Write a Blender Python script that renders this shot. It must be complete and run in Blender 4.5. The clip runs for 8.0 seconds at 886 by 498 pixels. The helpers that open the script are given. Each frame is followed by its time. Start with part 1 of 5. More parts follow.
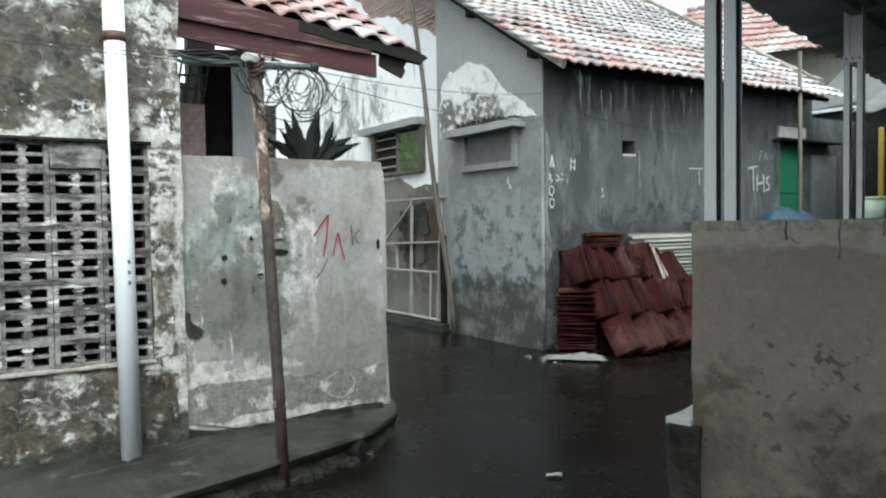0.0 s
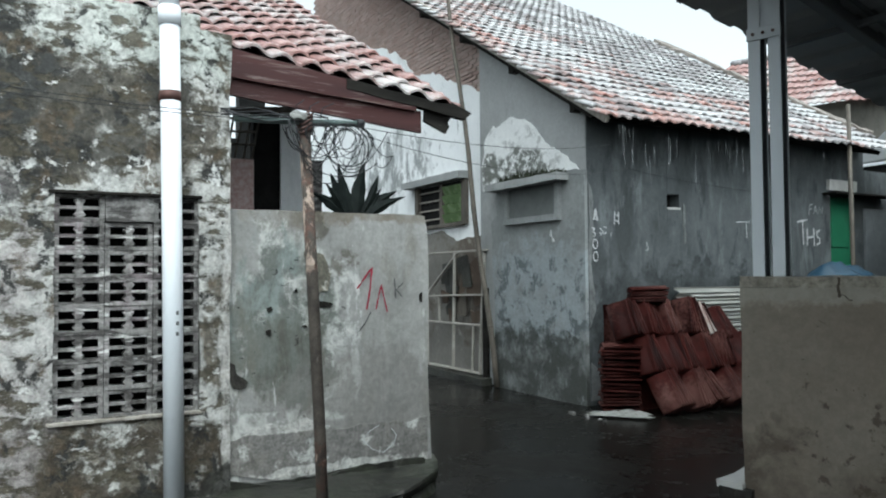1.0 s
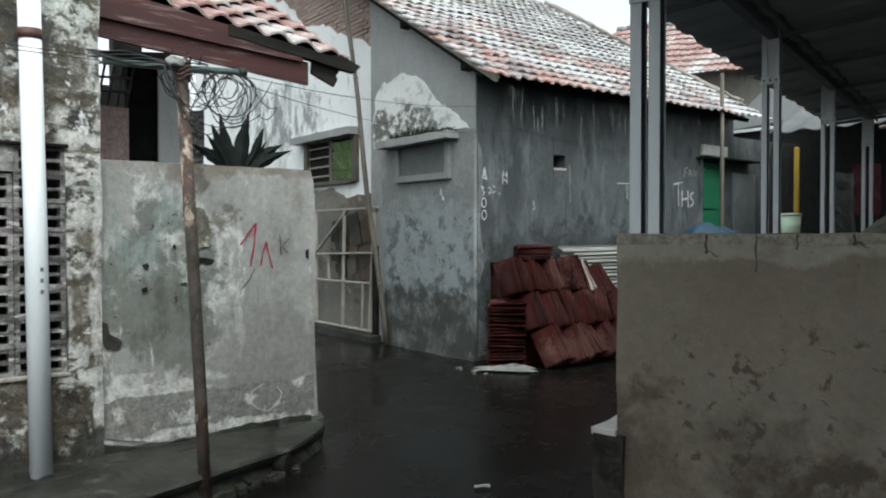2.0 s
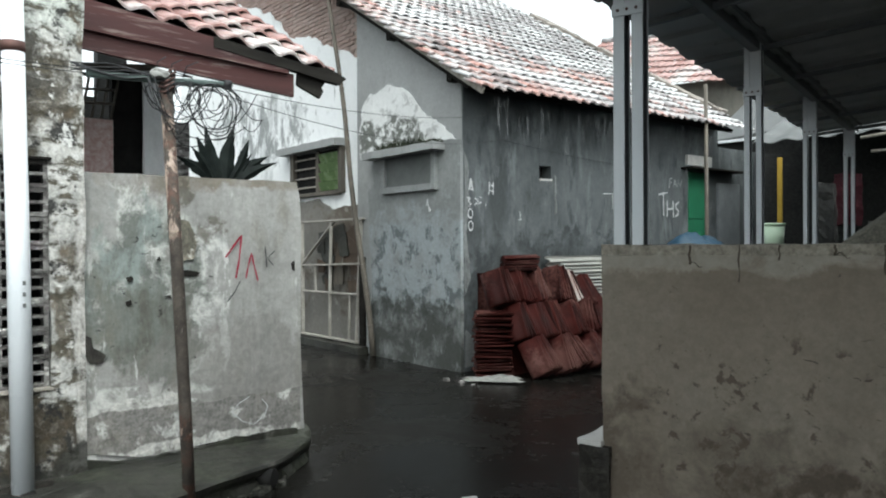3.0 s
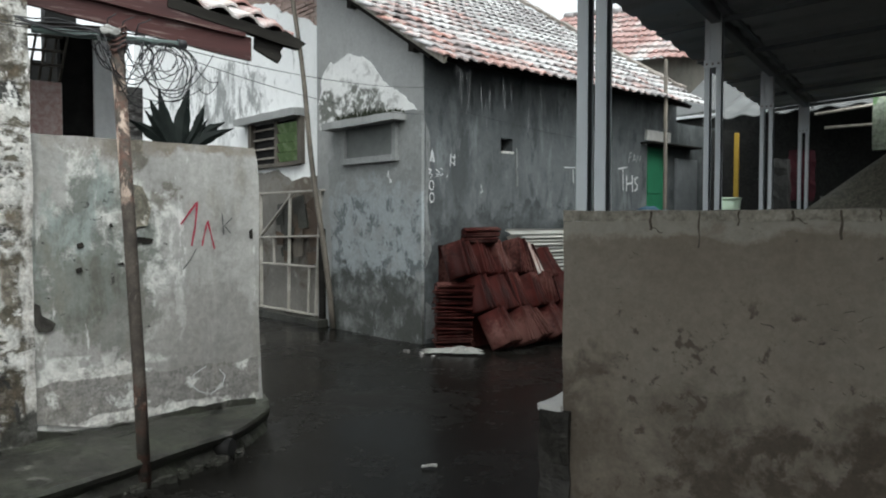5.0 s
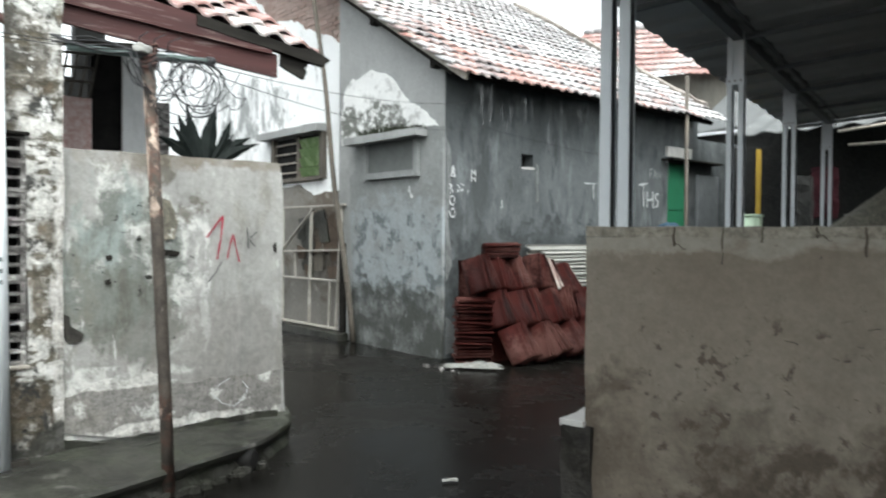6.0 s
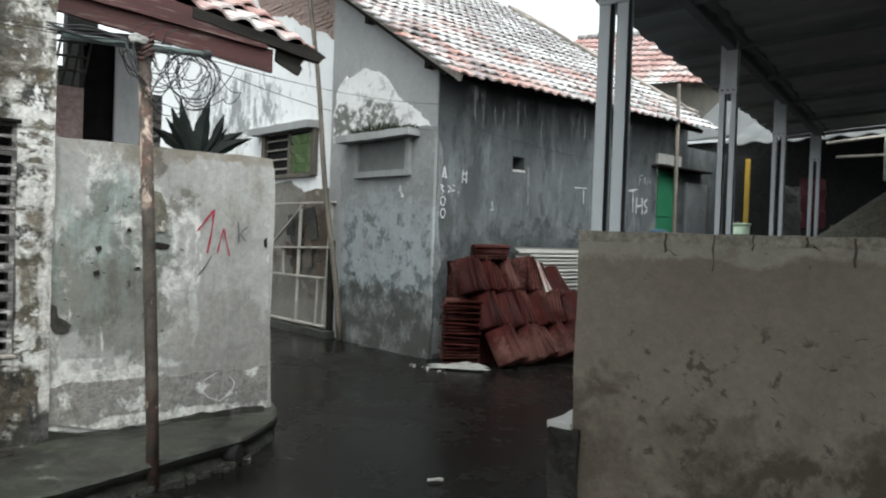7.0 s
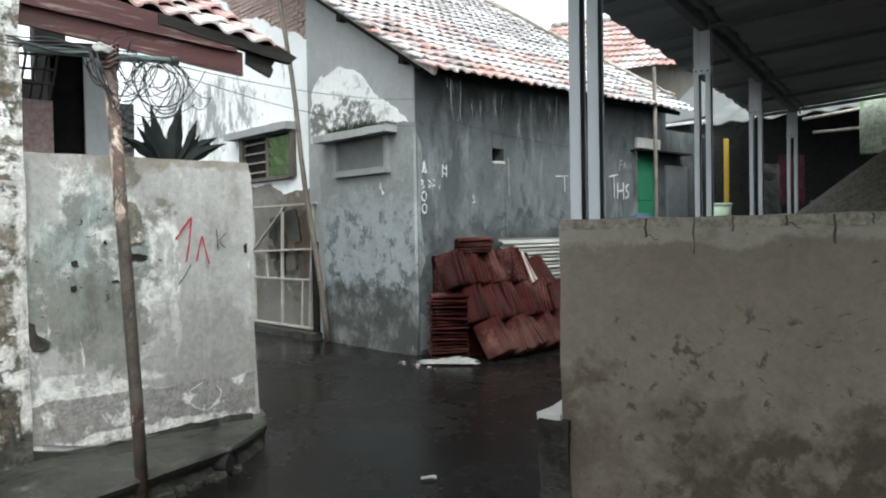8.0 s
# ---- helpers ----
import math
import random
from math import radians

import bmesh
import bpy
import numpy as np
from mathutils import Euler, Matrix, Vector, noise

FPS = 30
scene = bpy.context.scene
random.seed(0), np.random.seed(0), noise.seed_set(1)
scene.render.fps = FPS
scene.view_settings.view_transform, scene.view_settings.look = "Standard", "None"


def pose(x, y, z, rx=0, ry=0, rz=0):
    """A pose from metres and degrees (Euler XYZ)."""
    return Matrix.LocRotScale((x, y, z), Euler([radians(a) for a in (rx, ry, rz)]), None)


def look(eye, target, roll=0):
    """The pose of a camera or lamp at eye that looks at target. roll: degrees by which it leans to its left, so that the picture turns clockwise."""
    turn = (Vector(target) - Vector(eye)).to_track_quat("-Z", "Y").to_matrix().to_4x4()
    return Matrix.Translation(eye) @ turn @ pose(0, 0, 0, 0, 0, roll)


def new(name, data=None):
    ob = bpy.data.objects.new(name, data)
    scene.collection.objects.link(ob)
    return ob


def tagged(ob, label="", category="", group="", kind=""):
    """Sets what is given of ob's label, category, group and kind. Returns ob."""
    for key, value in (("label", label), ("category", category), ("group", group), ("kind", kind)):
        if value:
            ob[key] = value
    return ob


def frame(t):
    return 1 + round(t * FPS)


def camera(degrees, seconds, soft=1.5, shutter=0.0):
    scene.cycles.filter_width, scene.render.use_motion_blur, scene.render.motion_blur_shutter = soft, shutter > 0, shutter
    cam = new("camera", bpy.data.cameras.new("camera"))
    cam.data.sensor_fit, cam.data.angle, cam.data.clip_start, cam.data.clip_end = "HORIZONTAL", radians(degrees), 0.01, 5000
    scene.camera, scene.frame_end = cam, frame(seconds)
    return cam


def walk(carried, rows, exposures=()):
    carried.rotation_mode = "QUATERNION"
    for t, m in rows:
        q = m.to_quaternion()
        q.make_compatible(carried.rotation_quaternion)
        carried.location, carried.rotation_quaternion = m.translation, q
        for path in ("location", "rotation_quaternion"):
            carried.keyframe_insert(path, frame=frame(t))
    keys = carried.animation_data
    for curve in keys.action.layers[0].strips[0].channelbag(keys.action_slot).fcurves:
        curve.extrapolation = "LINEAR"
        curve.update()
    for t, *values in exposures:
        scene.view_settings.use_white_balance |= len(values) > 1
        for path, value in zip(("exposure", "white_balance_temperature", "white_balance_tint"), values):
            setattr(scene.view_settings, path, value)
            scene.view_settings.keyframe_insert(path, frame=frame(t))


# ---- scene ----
cam = camera(60.98, 8.0, 2.0, 0.3)
# seconds, eye x y z, yaw, pitch, roll
ROWS = [
    (0.0, -0.0339, -0.0327, 1.4981, 56.985, -1.877, 0.764),
    (0.5, -0.0377, -0.0392, 1.5081, 59.260, 1.080, -0.021),
    (1.0, -0.0293, -0.0389, 1.5072, 60.210, 2.116, 0.417),
    (1.5, -0.0337, -0.0271, 1.4904, 54.717, -0.138, -0.566),
    (1.7, -0.0392, -0.0055, 1.4905, 52.758, -1.318, -0.406),
    (3.0, -0.0307, 0.0055, 1.4988, 51.047, -0.258, 0.305),
    (3.5, 0.0000, -0.0000, 1.5000, 51.597, 1.291, 1.446),
    (4.0, -0.0005, -0.0035, 1.5135, 51.511, 2.988, 2.079),
    (4.5, -0.0426, 0.0083, 1.4879, 48.623, 0.474, 0.577),
    (4.7, -0.0663, 0.0267, 1.4671, 48.441, -1.669, -0.168),
    (5.8, -0.0502, 0.0099, 1.4373, 47.363, -2.160, 0.391),
    (6.0, -0.0531, -0.0130, 1.4475, 49.453, -0.938, -0.444),
    (6.5, -0.0637, -0.0461, 1.4488, 52.252, -0.073, -2.025),
    (7.0, -0.0634, -0.0377, 1.4429, 48.503, -0.866, -2.006),
    (7.5, -0.0705, 0.0110, 1.4486, 47.425, -2.025, 0.658),
    (8.0, -0.0711, 0.0059, 1.4514, 47.389, -1.288, 1.004),
]
EXPO = [(0.0, 1.47, 6100, 0), (0.5, 1.13, 5950, 0), (1.0, 1.05, 5900, 0), (1.5, 0.9, 6100, 1), (3.0, 1.36, 6200, 2), (3.5, 1.38, 6200, 3), (4.0, 1.2, 6200, 3), (4.5, 0.91, 6250, 4), (6.0, 1.77, 6300, 4), (6.5, 1.43, 6300, 4), (7.0, 1.36, 6300, 4), (7.5, 1.57, 6250, 4), (8.0, 1.67, 6200, 4)]
walk(cam, [(t, pose(x, y, z, 90 + pitch, roll, yaw)) for t, x, y, z, yaw, pitch, roll in ROWS], EXPO)

# ---- light: an overcast rainy sky ----
world = bpy.data.worlds.new("sky")
scene.world = world
world.use_nodes = True
wt = world.node_tree
sky = wt.nodes.new("ShaderNodeTexSky")
sky.sky_type, sky.sun_disc = "NISHITA", False
sky.sun_elevation, sky.sun_rotation = radians(57), radians(108)
sky.dust_density, sky.air_density = 4.0, 1.0
hue = wt.nodes.new("ShaderNodeHueSaturation")
hue.inputs["Saturation"].default_value = 0.10
wt.links.new(sky.outputs[0], hue.inputs["Color"])
wt.links.new(hue.outputs[0], wt.nodes["Background"].inputs["Color"])
wt.nodes["Background"].inputs["Strength"].default_value = 0.15
sun = new("sun", bpy.data.lights.new("sun", "SUN"))
sun.data.energy, sun.data.angle, sun.data.color = 0.6, radians(70), (1.0, 0.98, 0.95)
sun.matrix_world = look((11.0, -1.0, 24.0), (-4, 4, 0))

def part(name, bm, material, parent, label=""):
    """One mesh object in world coordinates under a thing, a part or a piece of the setting."""
    me = bpy.data.meshes.new(name)
    bm.to_mesh(me)
    bm.free()
    me.materials.append(material)
    ob = new(name, me)
    if parent is not None:
        ob.parent = parent
        ob.matrix_parent_inverse = BASE[parent.name].inverted()
    BASE[ob.name] = Matrix()
    if label:
        ob["label"] = label
    return ob


BASE = {}


def thing(name, loc, label, category, group="", kind=""):
    ob = new(name)
    ob.location = loc
    ob.empty_display_size = 0.1
    BASE[ob.name] = Matrix.Translation(loc)
    return tagged(ob, label, category, group, kind)


def piece(name, mesh, matrix, parent):
    """A repeated piece that shares its mesh."""
    ob = new(name, mesh)
    ob.parent = parent
    ob.matrix_parent_inverse = BASE[parent.name].inverted()
    ob.matrix_basis = matrix
    return ob


def box(bm, lo, hi, m=None):
    c = [Vector((x, y, z)) for x in (lo[0], hi[0]) for y in (lo[1], hi[1]) for z in (lo[2], hi[2])]
    vs = [bm.verts.new(m @ p if m else p) for p in c]
    for f in ((0, 1, 3, 2), (4, 6, 7, 5), (0, 4, 5, 1), (2, 3, 7, 6), (0, 2, 6, 4), (1, 5, 7, 3)):
        bm.faces.new([vs[i] for i in f])
    return vs


def soft_box(bm, lo, hi, m=None, r=0.006):
    """A box with bevelled edges."""
    b = bmesh.new()
    box(b, lo, hi)
    bmesh.ops.bevel(b, geom=list(b.edges), offset=r, segments=1, affect="EDGES")
    join(bm, b, m)


def join(bm, b, m=None):
    vs = {v: bm.verts.new(m @ v.co if m else v.co) for v in b.verts}
    for f in b.faces:
        nf = bm.faces.new([vs[v] for v in f.verts])
        nf.smooth = f.smooth
    b.free()


def rough_box(bm, lo, hi, step=0.15, amp=0.012, freq=2.5, m=None):
    """A box of small faces, with an uneven hand-made surface."""
    lo, hi = Vector(lo), Vector(hi)
    n = [max(1, min(60, round((hi[i] - lo[i]) / step))) for i in range(3)]
    made = {}

    def vert(i, j, k):
        key = (i, j, k)
        if key not in made:
            p = Vector([lo[a] + (hi[a] - lo[a]) * q / n[a] for a, q in zip(range(3), key)])
            w = m @ p if m else p
            w = w + noise.noise_vector(w * freq) * amp + noise.noise_vector(w * freq * 4) * amp * 0.4
            made[key] = bm.verts.new(w)
        return made[key]

    for a in range(3):
        b, c = (a + 1) % 3, (a + 2) % 3
        for side in (0, n[a]):
            for i in range(n[b]):
                for j in range(n[c]):
                    q = []
                    for di, dj in ((0, 0), (1, 0), (1, 1), (0, 1)):
                        key = [0, 0, 0]
                        key[a], key[b], key[c] = side, i + di, j + dj
                        q.append(vert(*key))
                    bm.faces.new(q if side else q[::-1])


def ragged(bm, pts, axis, a, b, step=0.08, amp=0.04, rough=()):
    """A thin slab of plaster: an outline in a plane across axis (0 or 1), its edges broken unevenly. rough: which edges break."""
    out = []
    for i, p in enumerate(pts):
        q = pts[(i + 1) % len(pts)]
        d = math.dist(p, q)
        n = max(1, int(d / step)) if (not rough or i in rough) else 1
        for k in range(n):
            t = k / n
            x, z = p[0] + (q[0] - p[0]) * t, p[1] + (q[1] - p[1]) * t
            if k and (not rough or i in rough):
                w = noise.noise_vector(Vector((x * 3.1, z * 3.1, axis + 0.5)))
                w2 = noise.noise_vector(Vector((x * 11, z * 11, 3.3)))
                x, z = x + amp * (w.x + w2.x * 0.6), z + amp * (w.y + w2.y * 0.6)
            out.append((x, z))
    mk = (lambda x, z, d: (x, d, z)) if axis == 1 else (lambda x, z, d: (d, x, z))
    fa = [bm.verts.new(mk(x, z, a)) for x, z in out]
    fb = [bm.verts.new(mk(x, z, b)) for x, z in out]
    bm.faces.new(fa)
    bm.faces.new(fb[::-1])
    for i in range(len(out)):
        j = (i + 1) % len(out)
        bm.faces.new((fa[i], fb[i], fb[j], fa[j]))
    bmesh.ops.recalc_face_normals(bm, faces=list(bm.faces))


def tube(bm, pts, r, sides=8, taper=1.0):
    """A round bar through points."""
    pts = [Vector(p) for p in pts]
    rings = []
    for i, p in enumerate(pts):
        d = (pts[min(i + 1, len(pts) - 1)] - pts[max(i - 1, 0)]).normalized()
        u = d.orthogonal().normalized() if abs(d.z) > 0.9 else d.cross(Vector((0, 0, 1))).normalized()
        w = d.cross(u)
        rr = r * (1 + (taper - 1) * i / max(1, len(pts) - 1))
        rings.append([bm.verts.new(p + (u * math.cos(2 * math.pi * k / sides) + w * math.sin(2 * math.pi * k / sides)) * rr) for k in range(sides)])
    for a, b in zip(rings, rings[1:]):
        for k in range(sides):
            f = bm.faces.new((a[k], a[(k + 1) % sides], b[(k + 1) % sides], b[k]))
            f.smooth = True
    bm.faces.new(rings[0][::-1])
    bm.faces.new(rings[-1])


def strip(bm, pts, width, normal, lift):
    """A flat brush stroke along points on a wall."""
    n = Vector(normal)
    pts = [Vector(p) + n * lift for p in pts]
    rows = []
    for i, p in enumerate(pts):
        d = (pts[min(i + 1, len(pts) - 1)] - pts[max(i - 1, 0)]).normalized()
        s = d.cross(n).normalized() * width * 0.5 * (0.7 + 0.6 * noise.noise(p * 23))
        rows.append((bm.verts.new(p + s), bm.verts.new(p - s)))
    for a, b in zip(rows, rows[1:]):
        bm.faces.new((a[0], a[1], b[1], b[0]))


# ---- materials ----
def nodes(name, rough=0.7, metal=0.0):
    mt = bpy.data.materials.new(name)
    mt.use_nodes = True
    t = mt.node_tree
    b = t.nodes["Principled BSDF"]
    b.inputs["Roughness"].default_value = rough
    b.inputs["Metallic"].default_value = metal
    b.inputs["Specular IOR Level"].default_value = 0.25
    return mt, t, b


def tex(t, kind, vec, scale, detail=6.0, rough=0.6, distort=0.0, stretch=None):
    src = vec
    if stretch:
        mp = t.nodes.new("ShaderNodeMapping")
        mp.inputs["Scale"].default_value = stretch
        t.links.new(vec, mp.inputs["Vector"])
        src = mp.outputs["Vector"]
    n = t.nodes.new("ShaderNodeTexNoise")
    n.inputs["Scale"].default_value = scale
    n.inputs["Detail"].default_value = detail
    n.inputs["Roughness"].default_value = rough
    n.inputs["Distortion"].default_value = distort
    t.links.new(src, n.inputs["Vector"])
    return n.outputs["Fac"]


def ramp(t, fac, a, b, va=0.0, vb=1.0):
    n = t.nodes.new("ShaderNodeMapRange")
    n.inputs["From Min"].default_value, n.inputs["From Max"].default_value = a, b
    n.inputs["To Min"].default_value, n.inputs["To Max"].default_value = va, vb
    t.links.new(fac, n.inputs["Value"])
    return n.outputs["Result"]


def mix(t, fac, a, b, mode="MIX"):
    n = t.nodes.new("ShaderNodeMix")
    n.data_type, n.blend_type = "RGBA", mode
    for sock, val in ((n.inputs[0], fac), (n.inputs[6], a), (n.inputs[7], b)):
        if isinstance(val, (int, float)):
            sock.default_value = val
        elif isinstance(val, (tuple, list)):
            sock.default_value = (*val, 1.0)
        else:
            t.links.new(val, sock)
    return n.outputs[2]


def calc(t, op, a, b):
    n = t.nodes.new("ShaderNodeMath")
    n.operation = op
    for s, v in zip(n.inputs, (a, b)):
        if isinstance(v, (int, float)):
            s.default_value = v
        else:
            t.links.new(v, s)
    return n.outputs[0]


def bump(t, b, height, strength, dist=0.01):
    n = t.nodes.new("ShaderNodeBump")
    n.inputs["Strength"].default_value, n.inputs["Distance"].default_value = strength, dist
    t.links.new(height, n.inputs["Height"])
    t.links.new(n.outputs["Normal"], b.inputs["Normal"])


def where(t):
    return t.nodes.new("ShaderNodeNewGeometry").outputs["Position"]


def chance(t):
    """A random value for each piece, whether an object or an island of a joined mesh."""
    a = t.nodes.new("ShaderNodeObjectInfo").outputs["Random"]
    b = t.nodes.new("ShaderNodeNewGeometry").outputs["Random Per Island"]
    return calc(t, "FRACT", calc(t, "ADD", calc(t, "MULTIPLY", a, 7.13), b), 0)


def region(t, pos, blobs):
    """Where a stain has spread: uneven patches given as (centre, radii)."""
    edge = ramp(t, tex(t, "n", pos, 3.2, 8, 0.7, 0.3), 0.25, 0.75, -0.55, 0.55)
    total = None
    for centre, radii in blobs:
        n = t.nodes.new("ShaderNodeVectorMath")
        n.operation = "SUBTRACT"
        n.inputs[1].default_value = centre
        t.links.new(pos, n.inputs[0])
        d = t.nodes.new("ShaderNodeVectorMath")
        d.operation = "DIVIDE"
        d.inputs[1].default_value = radii
        t.links.new(n.outputs[0], d.inputs[0])
        e = t.nodes.new("ShaderNodeVectorMath")
        e.operation = "LENGTH"
        t.links.new(d.outputs[0], e.inputs[0])
        m = ramp(t, calc(t, "ADD", calc(t, "SUBTRACT", 1.0, e.outputs["Value"]), edge), 0.0, 0.22)
        total = m if total is None else calc(t, "MAXIMUM", total, m)
    return total


def plaster(name, c1, c2, layers, scale=1.3, rough=0.75, grain=0.25, relief=0.5, fleck=0.38):
    """Weathered plaster: two mottled colours, then stain and tone layers (colour, scale, from, to, strength, stretch).
    """
    mt, t, b = nodes(name, rough)
    pos = where(t)
    n1 = tex(t, "n", pos, scale, 8, 0.65, 0.4)
    col = mix(t, ramp(t, n1, 0.36, 0.64), c1, c2)
    height = n1
    for colour, sc, lo, hi, strength, stretch, *blobs in layers:
        nz = tex(t, "n", pos, sc, 9, 0.68, 0.25, stretch)
        f = ramp(t, nz, lo, hi, 0.0, strength)
        if blobs:
            f = calc(t, "MULTIPLY", f, region(t, pos, blobs))
        col = mix(t, f, col, colour)
        height = calc(t, "SUBTRACT", height, calc(t, "MULTIPLY", f, 0.25))
    mid = tex(t, "n", pos, 22, 9, 0.75, 0.3)
    col = mix(t, fleck, col, mix(t, ramp(t, mid, 0.40, 0.60), (0.12, 0.12, 0.12), (0.88, 0.88, 0.88)), "OVERLAY")
    fine = tex(t, "n", pos, 55, 5, 0.7)
    col = mix(t, grain, col, mix(t, ramp(t, fine, 0.3, 0.7), (0.0, 0.0, 0.0), (1.0, 1.0, 1.0)), "SOFT_LIGHT")
    t.links.new(col, b.inputs["Base Color"])
    t.links.new(ramp(t, n1, 0.3, 0.7, rough - 0.2, rough + 0.1), b.inputs["Roughness"])
    bump(t, b, calc(t, "ADD", height, calc(t, "ADD", calc(t, "MULTIPLY", fine, 0.10), calc(t, "MULTIPLY", mid, 0.15))), relief, 0.02)
    return mt


def painted(name, c1, c2, rough=0.5, metal=0.0, scale=6.0, wear=None, stretch=None, relief=0.2):
    """A plain coloured surface with mottling and optional worn spots."""
    mt, t, b = nodes(name, rough, metal)
    pos = where(t)
    n1 = tex(t, "n", pos, scale, 7, 0.65, 0.2, stretch)
    col = mix(t, ramp(t, n1, 0.35, 0.65), c1, c2)
    if wear:
        col = mix(t, ramp(t, tex(t, "n", pos, scale * 2.3, 8, 0.7, 0.3, stretch), wear[1], wear[1] + 0.08), col, wear[0])
    t.links.new(col, b.inputs["Base Color"])
    t.links.new(ramp(t, n1, 0.3, 0.7, max(0.05, rough - 0.12), rough + 0.12), b.inputs["Roughness"])
    bump(t, b, tex(t, "n", pos, scale * 8, 6, 0.7, 0, stretch), relief, 0.005)
    return mt


def tile_material(name, c1, c2, dirt, lichen, amount, rough=0.38, fresh=None, gloss=0.5):
    mt, t, b = nodes(name, rough)
    pos = where(t)
    r = chance(t)
    col = mix(t, r, c1, c2)
    b.inputs["Specular IOR Level"].default_value = gloss
    if fresh:
        spread = calc(t, "MULTIPLY", region(t, pos, fresh[1:]), ramp(t, calc(t, "FRACT", calc(t, "MULTIPLY", r, 5.7), 0), 0.15, 0.9))
        col = mix(t, spread, col, fresh[0])
    col = mix(t, ramp(t, tex(t, "n", pos, 9, 7, 0.7), 0.45, 0.72, 0, 0.8), col, dirt)
    spot = ramp(t, calc(t, "ADD", tex(t, "n", pos, 1.1, 5, 0.6), calc(t, "MULTIPLY", tex(t, "n", pos, 26, 5, 0.7), 0.35)), amount, amount + 0.12, 0, 0.9)
    col = mix(t, spot, col, lichen)
    t.links.new(col, b.inputs["Base Color"])
    t.links.new(ramp(t, r, 0, 1, rough - 0.1, rough + 0.15), b.inputs["Roughness"])
    bump(t, b, tex(t, "n", pos, 45, 6, 0.7), 0.35, 0.006)
    return mt

M_GROUND, _t, _b = nodes("wet_ground", 0.4)
_p = where(_t)
_n = tex(_t, "n", _p, 0.9, 8, 0.62, 0.3)
_g = tex(_t, "n", _p, 14, 8, 0.7)
_c = mix(_t, ramp(_t, _n, 0.35, 0.65), (0.004, 0.0038, 0.0033), (0.010, 0.0093, 0.0082))
_c = mix(_t, ramp(_t, _g, 0.5, 0.75, 0, 0.5), _c, (0.035, 0.033, 0.029))
_t.links.new(_c, _b.inputs["Base Color"])
_t.links.new(ramp(_t, calc(_t, "ADD", _n, calc(_t, "MULTIPLY", _g, 0.3)), 0.50, 0.8, 0.05, 0.42), _b.inputs["Roughness"])
_b.inputs["Specular IOR Level"].default_value = 0.11
bump(_t, _b, calc(_t, "ADD", _n, calc(_t, "MULTIPLY", _g, 0.35)), 0.25, 0.03)

M_LEFT = plaster("old_grey_plaster", (0.240, 0.236, 0.224), (0.325, 0.320, 0.306), [
    ((0.38, 0.375, 0.36), 3.0, 0.50, 0.68, 0.6, (1, 1, 0.13)),
    ((0.17, 0.17, 0.162), 4.2, 0.52, 0.68, 0.55, (1, 1, 0.12)),
    ((0.165, 0.142, 0.112), 2.2, 0.33, 0.54, 0.85, (1, 1, 0.6), ((-4.8, 1.6, 1.95), (9, 0.50, 0.14)), ((-4.8, 2.3, 1.97), (9, 0.5, 0.10))),
    ((0.58, 0.58, 0.55), 6.5, 0.42, 0.49, 0.9, (1, 1, 0.7), ((-4.8, 1.50, 1.22), (9, 0.46, 0.62)), ((-4.8, 1.15, 0.7), (9, 0.06, 0.9)), ((-4.8, 1.45, 0.60), (9, 0.5, 0.07))),
    ((0.150, 0.160, 0.144), 2.6, 0.34, 0.42, 0.97, None, ((-4.8, 1.47, 1.18), (9, 0.40, 0.55))),
    ((0.25, 0.285, 0.27), 7.0, 0.47, 0.57, 0.85, (1, 1, 0.45), ((-4.8, 1.38, 1.45), (9, 0.36, 0.36))),
    ((0.10, 0.098, 0.08), 5.0, 0.50, 0.61, 0.75, (1, 1, 0.35), ((-4.8, 1.50, 0.98), (9, 0.45, 0.42))),
    ((0.09, 0.08, 0.06), 9.0, 0.47, 0.56, 0.75, None, ((-4.8, 1.90, 1.62), (9, 0.10, 0.10)), ((-4.8, 1.72, 1.86), (9, 0.12, 0.13))),
    ((0.56, 0.56, 0.54), 8.0, 0.46, 0.52, 0.9, (1, 1, 0.35), ((-4.8, 1.98, 1.28), (9, 0.06, 0.26)), ((-4.8, 1.98, 0.85), (9, 0.05, 0.2))),
    ((0.15, 0.135, 0.105), 3.0, 0.55, 0.68, 0.6, (1, 1, 0.35)),
    ((0.175, 0.165, 0.152), 1.8, 0.36, 0.56, 0.6, (1, 1, 0.4), ((-4.8, 2.0, 0.62), (9, 0.8, 0.42))),
    ((0.50, 0.50, 0.48), 9.0, 0.64, 0.69, 0.7, (1, 1, 0.22)),
    ((0.03, 0.03, 0.028), 13.0, 0.63, 0.66, 0.95, (1, 1, 1.5), ((-4.8, 1.5, 1.2), (9, 0.45, 0.5))),
], 1.5, grain=0.08, relief=0.38, fleck=0.16)
